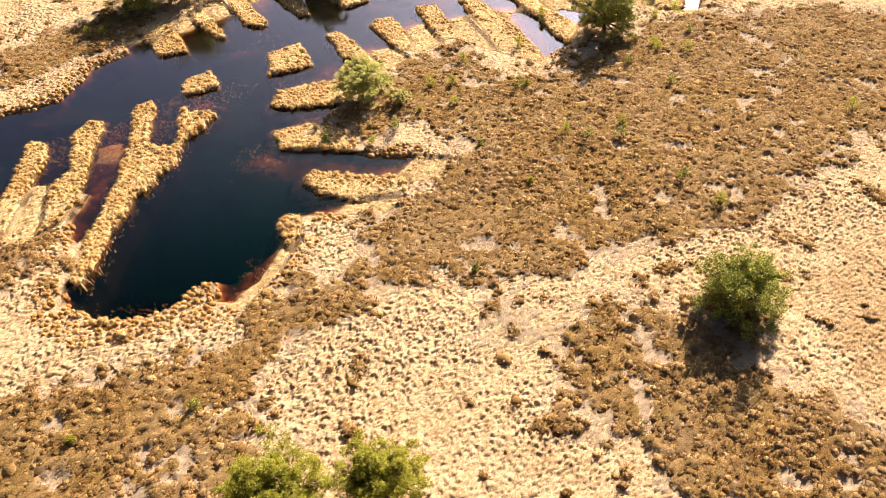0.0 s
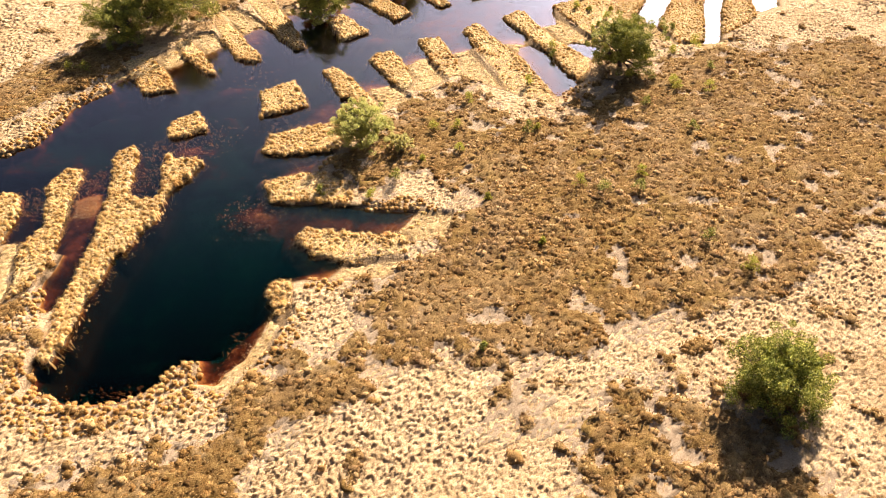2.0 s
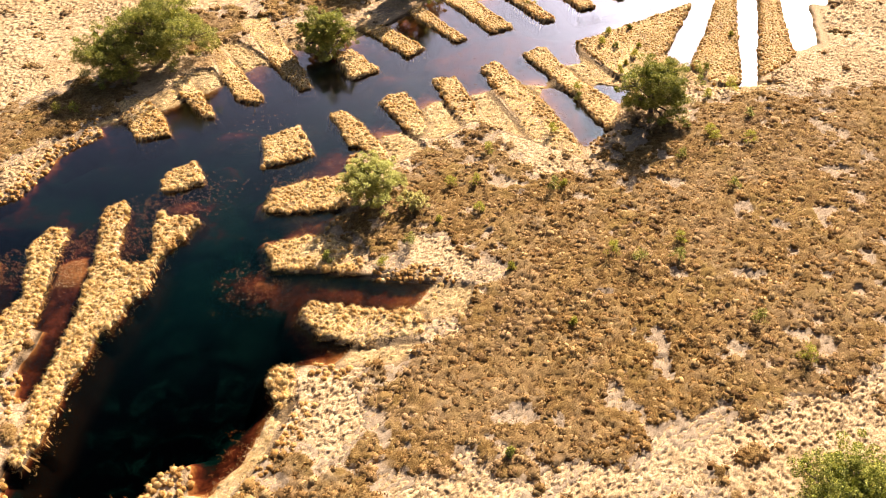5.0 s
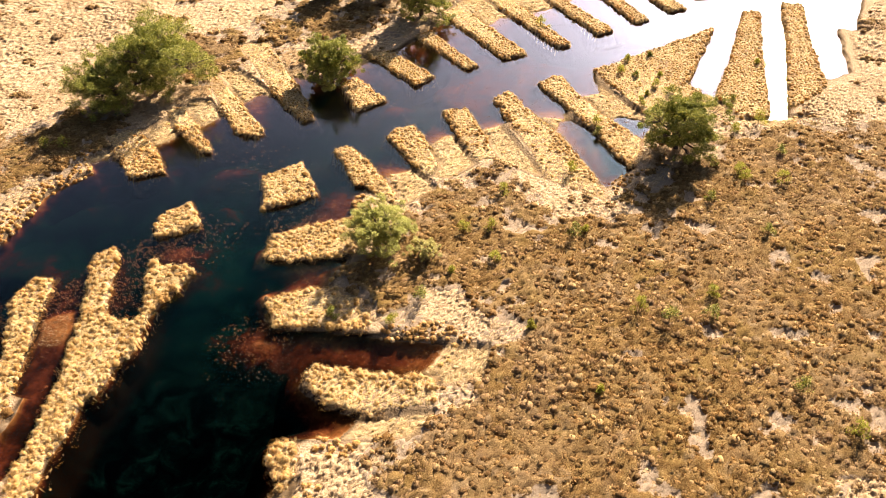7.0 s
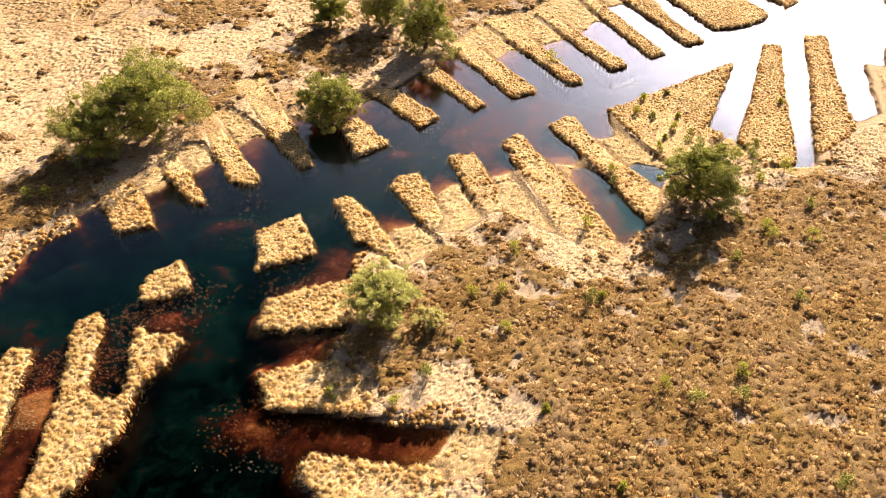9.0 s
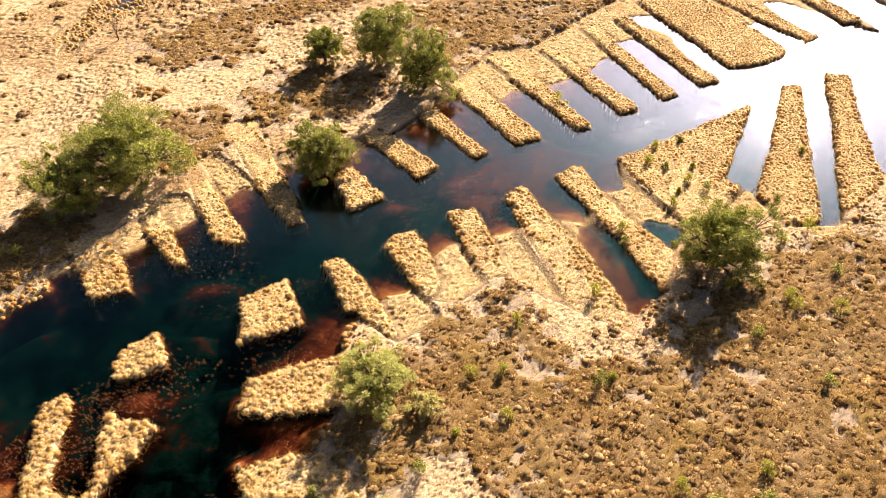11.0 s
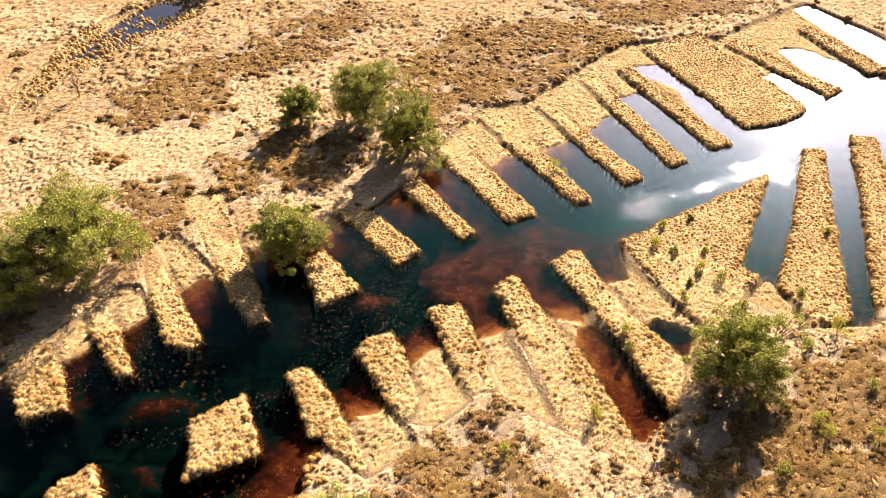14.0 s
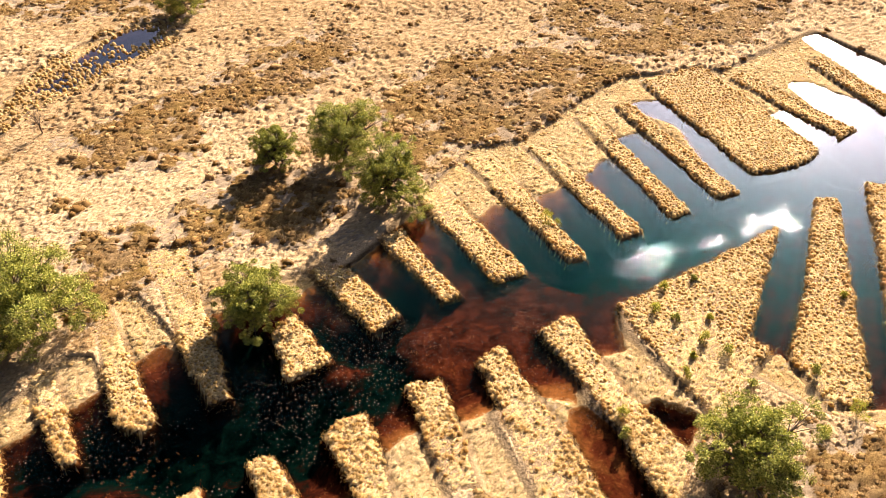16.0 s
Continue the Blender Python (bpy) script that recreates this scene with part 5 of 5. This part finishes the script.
def tree(name, x, y, height, width, seed, leaf, label, category="tree", clumps=285, per=205, leaf_size=0.11, low=0.02, taper=0.25, depth=None, group=""):
    """A broad tree: an Empty at its foot with a trunk, limbs and a crown of leaf clumps."""
    r, rr = random.Random(seed), np.random.default_rng(seed)
    base = new(name)
    base.location = (x, y, ground_z(x, y) - 0.05)
    tagged(base, label, category, group)
    depth = depth or width
    centres, radii, heads = [], [], []
    mid, half = height * (0.46 + 0.54 * low), height * (0.54 - 0.54 * low)
    lobes = [(r.uniform(0, 2 * math.pi), r.uniform(0.09, 0.22)) for _ in range(3)]
    for k in range(19):
        up = 0.96 - 1.84 * (k + 0.5) / 19
        a = 2.4 * k + r.uniform(-0.35, 0.35)
        lobe = 1 + sum(w * math.sin((n + 2) * a + p + 3 * up) for n, (p, w) in enumerate(lobes))
        q = 0.345 * lobe * (math.sqrt(1 - up * up) if up > 0 else 1 + taper * up) * r.uniform(0.82, 1.12)
        heads.append((q * width * math.cos(a), q * depth * math.sin(a), mid + 0.74 * half * up * r.uniform(0.9, 1.08), r.uniform(0.14, 0.21)))
    # each lobe is a domed cap of clumps
    for n in range(clumps):
        hx, hy, hz, hr = heads[n % 19]
        if n % 4 == 3:
            hx, hy, hz, hr = 0.45 * hx, 0.45 * hy, 0.6 * hz + 0.4 * mid, 0.22
        d = Vector((r.gauss(0, 1), r.gauss(0, 1), r.gauss(0.35, 0.9))).normalized() * hr * r.uniform(0.45, 1.1)
        centres.append((hx + d.x * width, hy + d.y * depth, max(hz + d.z * 0.8 * width, 0.1)))
        radii.append(width * r.uniform(0.035, 0.065))
    fork = Vector((r.uniform(-0.2, 0.2), r.uniform(-0.2, 0.2), height * 0.30))
    tv, tf = tube(wander(Vector((0, 0, -0.1)), fork, r, 0.12), [height * 0.034 * (1.25 - 0.09 * k) for k in range(6)], 8)
    triangles("trunk", tv, tf, BARK, base, True)
    for k in range(19):
        hx, hy, hz, hr = heads[k]
        pts = wander(fork + Vector((0, 0, -0.04 * k)), Vector((hx, hy, hz)), r, 0.35, 6)
        lv, lf = tube(pts, [height * 0.019 * (1 - 0.13 * j) for j in range(7)], 5)
        vs, fs, count = [lv], [lf], len(lv)
        for c in centres[k::19][:8]:
            bv, bf = tube(wander(pts[4], Vector(c), r, 0.2, 3), [height * 0.007, height * 0.005, height * 0.004, height * 0.002], 4)
            vs.append(bv)
            fs.append(bf + count)
            count += len(bv)
        limb = triangles("limb", np.concatenate(vs), np.concatenate(fs), BARK, base, True)
        own = [n for n in range(clumps) if n % 19 == k and n % 4 != 3]
        v, f = leaves([centres[n] for n in own], [radii[n] for n in own], per, leaf_size, rr)
        triangles("foliage", v, f, leaf, limb)
    inner = [n for n in range(clumps) if n % 4 == 3]
    v, f = leaves([centres[n] for n in inner], [radii[n] for n in inner], per, 1.7 * leaf_size, rr)
    triangles("crown", v, f, leaf, base)
    return base


tree("pine_tree", 24.6, 54.2, 4.7, 8.8, 1, PINE, "broad dark green pine standing alone in straw grass", low=-0.05, taper=0.3)
tree("pine_tree", 20.0, 103.2, 6.6, 8.8, 2, PINE, "wide bushy pine beside the end of a ditch")
tree("pine_tree", -18.6, 118.4, 6.6, 7.4, 3, PINE, "dense round pine on the bank above dark water")
tree("pine_tree", -22.0, 142.0, 5.4, 5.6, 4, PINE, "small round pine at the edge of a clump", clumps=200)
tree("pine_tree", -14.2, 142.6, 7.8, 9.4, 5, PINE, "tall broad pine in the middle of a clump")
tree("pine_tree", -8.6, 135.4, 8.2, 8.0, 6, PINE, "bushy pine with dead grey twigs beside a ditch", depth=9.0, taper=0.05, low=-0.1)
tree("pine_tree", -38.8, 116.8, 8.6, 12.4, 7, PINE, "large spreading pine over shaded heath", clumps=400, leaf_size=0.125)
tree("pine_tree", -43.6, 112.4, 6.0, 9.6, 8, PINE, "low dark pine leaning on a larger one")
tree("pine_tree", -10.5, 34.7, 5.4, 8.2, 9, BIRCH, "light green pine in straw grass")
tree("pine_tree", -3.3, 35.4, 6.0, 7.2, 10, BIRCH, "bright green bushy pine in straw grass")
tree("pine_tree", -44.7, 181.5, 5.4, 9.0, 11, PINE, "dark pine beside a far pool", clumps=160)
tree("pine_tree", -9.8, 87.8, 5.0, 7.2, 12, SOFT, "open sunlit pine, bushy down to the heather", clumps=220, per=160, leaf_size=0.11, low=-0.05)
tree("willow_shrub", -5.6, 86.2, 2.0, 3.4, 13, YELLOW, "pale yellow-green shrub in the heather", "shrub", clumps=60, per=70, leaf_size=0.12, low=0.05)


def bare_tree(x, y, height, seed):
    r = random.Random(seed)
    base = new("bare_tree")
    base.location = (x, y, ground_z(x, y) - 0.05)
    tagged(base, "small leafless tree with thin dark branches", "tree")
    top = Vector((0.1, 0, height * 0.45))
    tv, tf = tube(wander(Vector((0, 0, -0.1)), top, r, 0.1), [0.10, 0.085, 0.075, 0.07, 0.06, 0.05], 6)
    triangles("trunk", tv, tf, BARK, base, True)
    for k in range(9):
        a, s = r.uniform(0, 2 * math.pi), r.uniform(0.5, 1.3)
        start = Vector((0, 0, height * r.uniform(0.2, 0.45)))
        end = Vector((math.cos(a) * s, math.sin(a) * s, height * r.uniform(0.65, 1.0)))
        pts = wander(start, end, r, 0.2, 4)
        vs, fs, count = [], [], 0
        limbs = [(pts, 0.035)]
        for _ in range(5):
            p = pts[r.randint(1, 3)]
            limbs.append((wander(p, p + Vector((r.uniform(-0.7, 0.7), r.uniform(-0.7, 0.7), r.uniform(0.3, 0.9))), r, 0.1, 3), 0.018))
        for q, w in limbs:
            v, f = tube(q, [w * (1 - 0.18 * j) for j in range(len(q))], 4)
            vs.append(v)
            fs.append(f + count)
            count += len(v)
        triangles("branch", np.concatenate(vs), np.concatenate(fs), BARK, base, True)


bare_tree(-52.2, 148.9, 3.6, 3)


def sapling(x, y, height, seed, leaf, label):
    r, rr = random.Random(seed), np.random.default_rng(seed)
    base = new("sapling")
    base.location = (x, y, ground_z(x, y) - 0.02)
    tagged(base, label, "sapling", "young trees on the heath")
    tv, tf = tube(wander(Vector((0, 0, -0.05)), Vector((0, 0, height * 0.9)), r, 0.05, 4), [0.035, 0.03, 0.025, 0.018, 0.01], 5)
    triangles("stem", tv, tf, BARK, base, True)
    centres = [(r.uniform(-0.36, 0.36) * height * (1.25 - k / 12), r.uniform(-0.36, 0.36) * height * (1.25 - k / 12), height * (0.12 + 0.78 * k / 12)) for k in range(12)]
    v, f = leaves(centres, [height * 0.2] * 12, 48, 0.11, rr)
    triangles("foliage", v, f, leaf, base)


YOUNG = [(2.9, 58.5), (3.6, 77.7), (8.5, 71.1), (23.7, 71.5), (12.8, 79.9), (19.1, 81.4), (25.9, 89.5), (25.5, 99.0), (29.4, 97.5), (8.1, 89.3), (0.5, 90.1), (-3.0, 84.1), (-18.2, 43.5), (-26.6, 40.4), (0.8, 85.8), (18.6, 78.9), (44.7, 84.2), (26.3, 67.6), (-5.6, 80.8), (-47.7, 103.5), (-45.9, 103.8), (15.0, 78.4), (8.7, 99.4), (-7.7, 78.0), (-13.0, 78.8)]
YOUNG += [(1.8, 95.7), (17.6, 122.4), (20.4, 123.5), (20.0, 116.2), (20.9, 118.6), (21.5, 114.7), (18.7, 114.3), (17.6, 112.3), (28.0, 112.7), (30.0, 108.8), (26.9, 106.7), (18.0, 118.5), (16.4, 119.5), (33.0, 121.4), (22.7, 111.2), (7.4, 132.1), (8.6, 132.6), (12.2, 106.4), (12.2, 108.2), (25.8, 97.9), (30.5, 102.3), (-2.1, 89.9), (9.2, 89.7), (21.7, 94.5)]
for k, (x, y) in enumerate(YOUNG):
    tall = 0.9 + 0.9 * lattice(np.array([k]), np.array([3]), 5)[0]
    if x > 12 and y > 110:
        tall *= 0.68
    sapling(x, y, tall, 100 + k, BIRCH if k % 3 else PINE, "bright green young pine" if k % 3 else "dark green young pine")
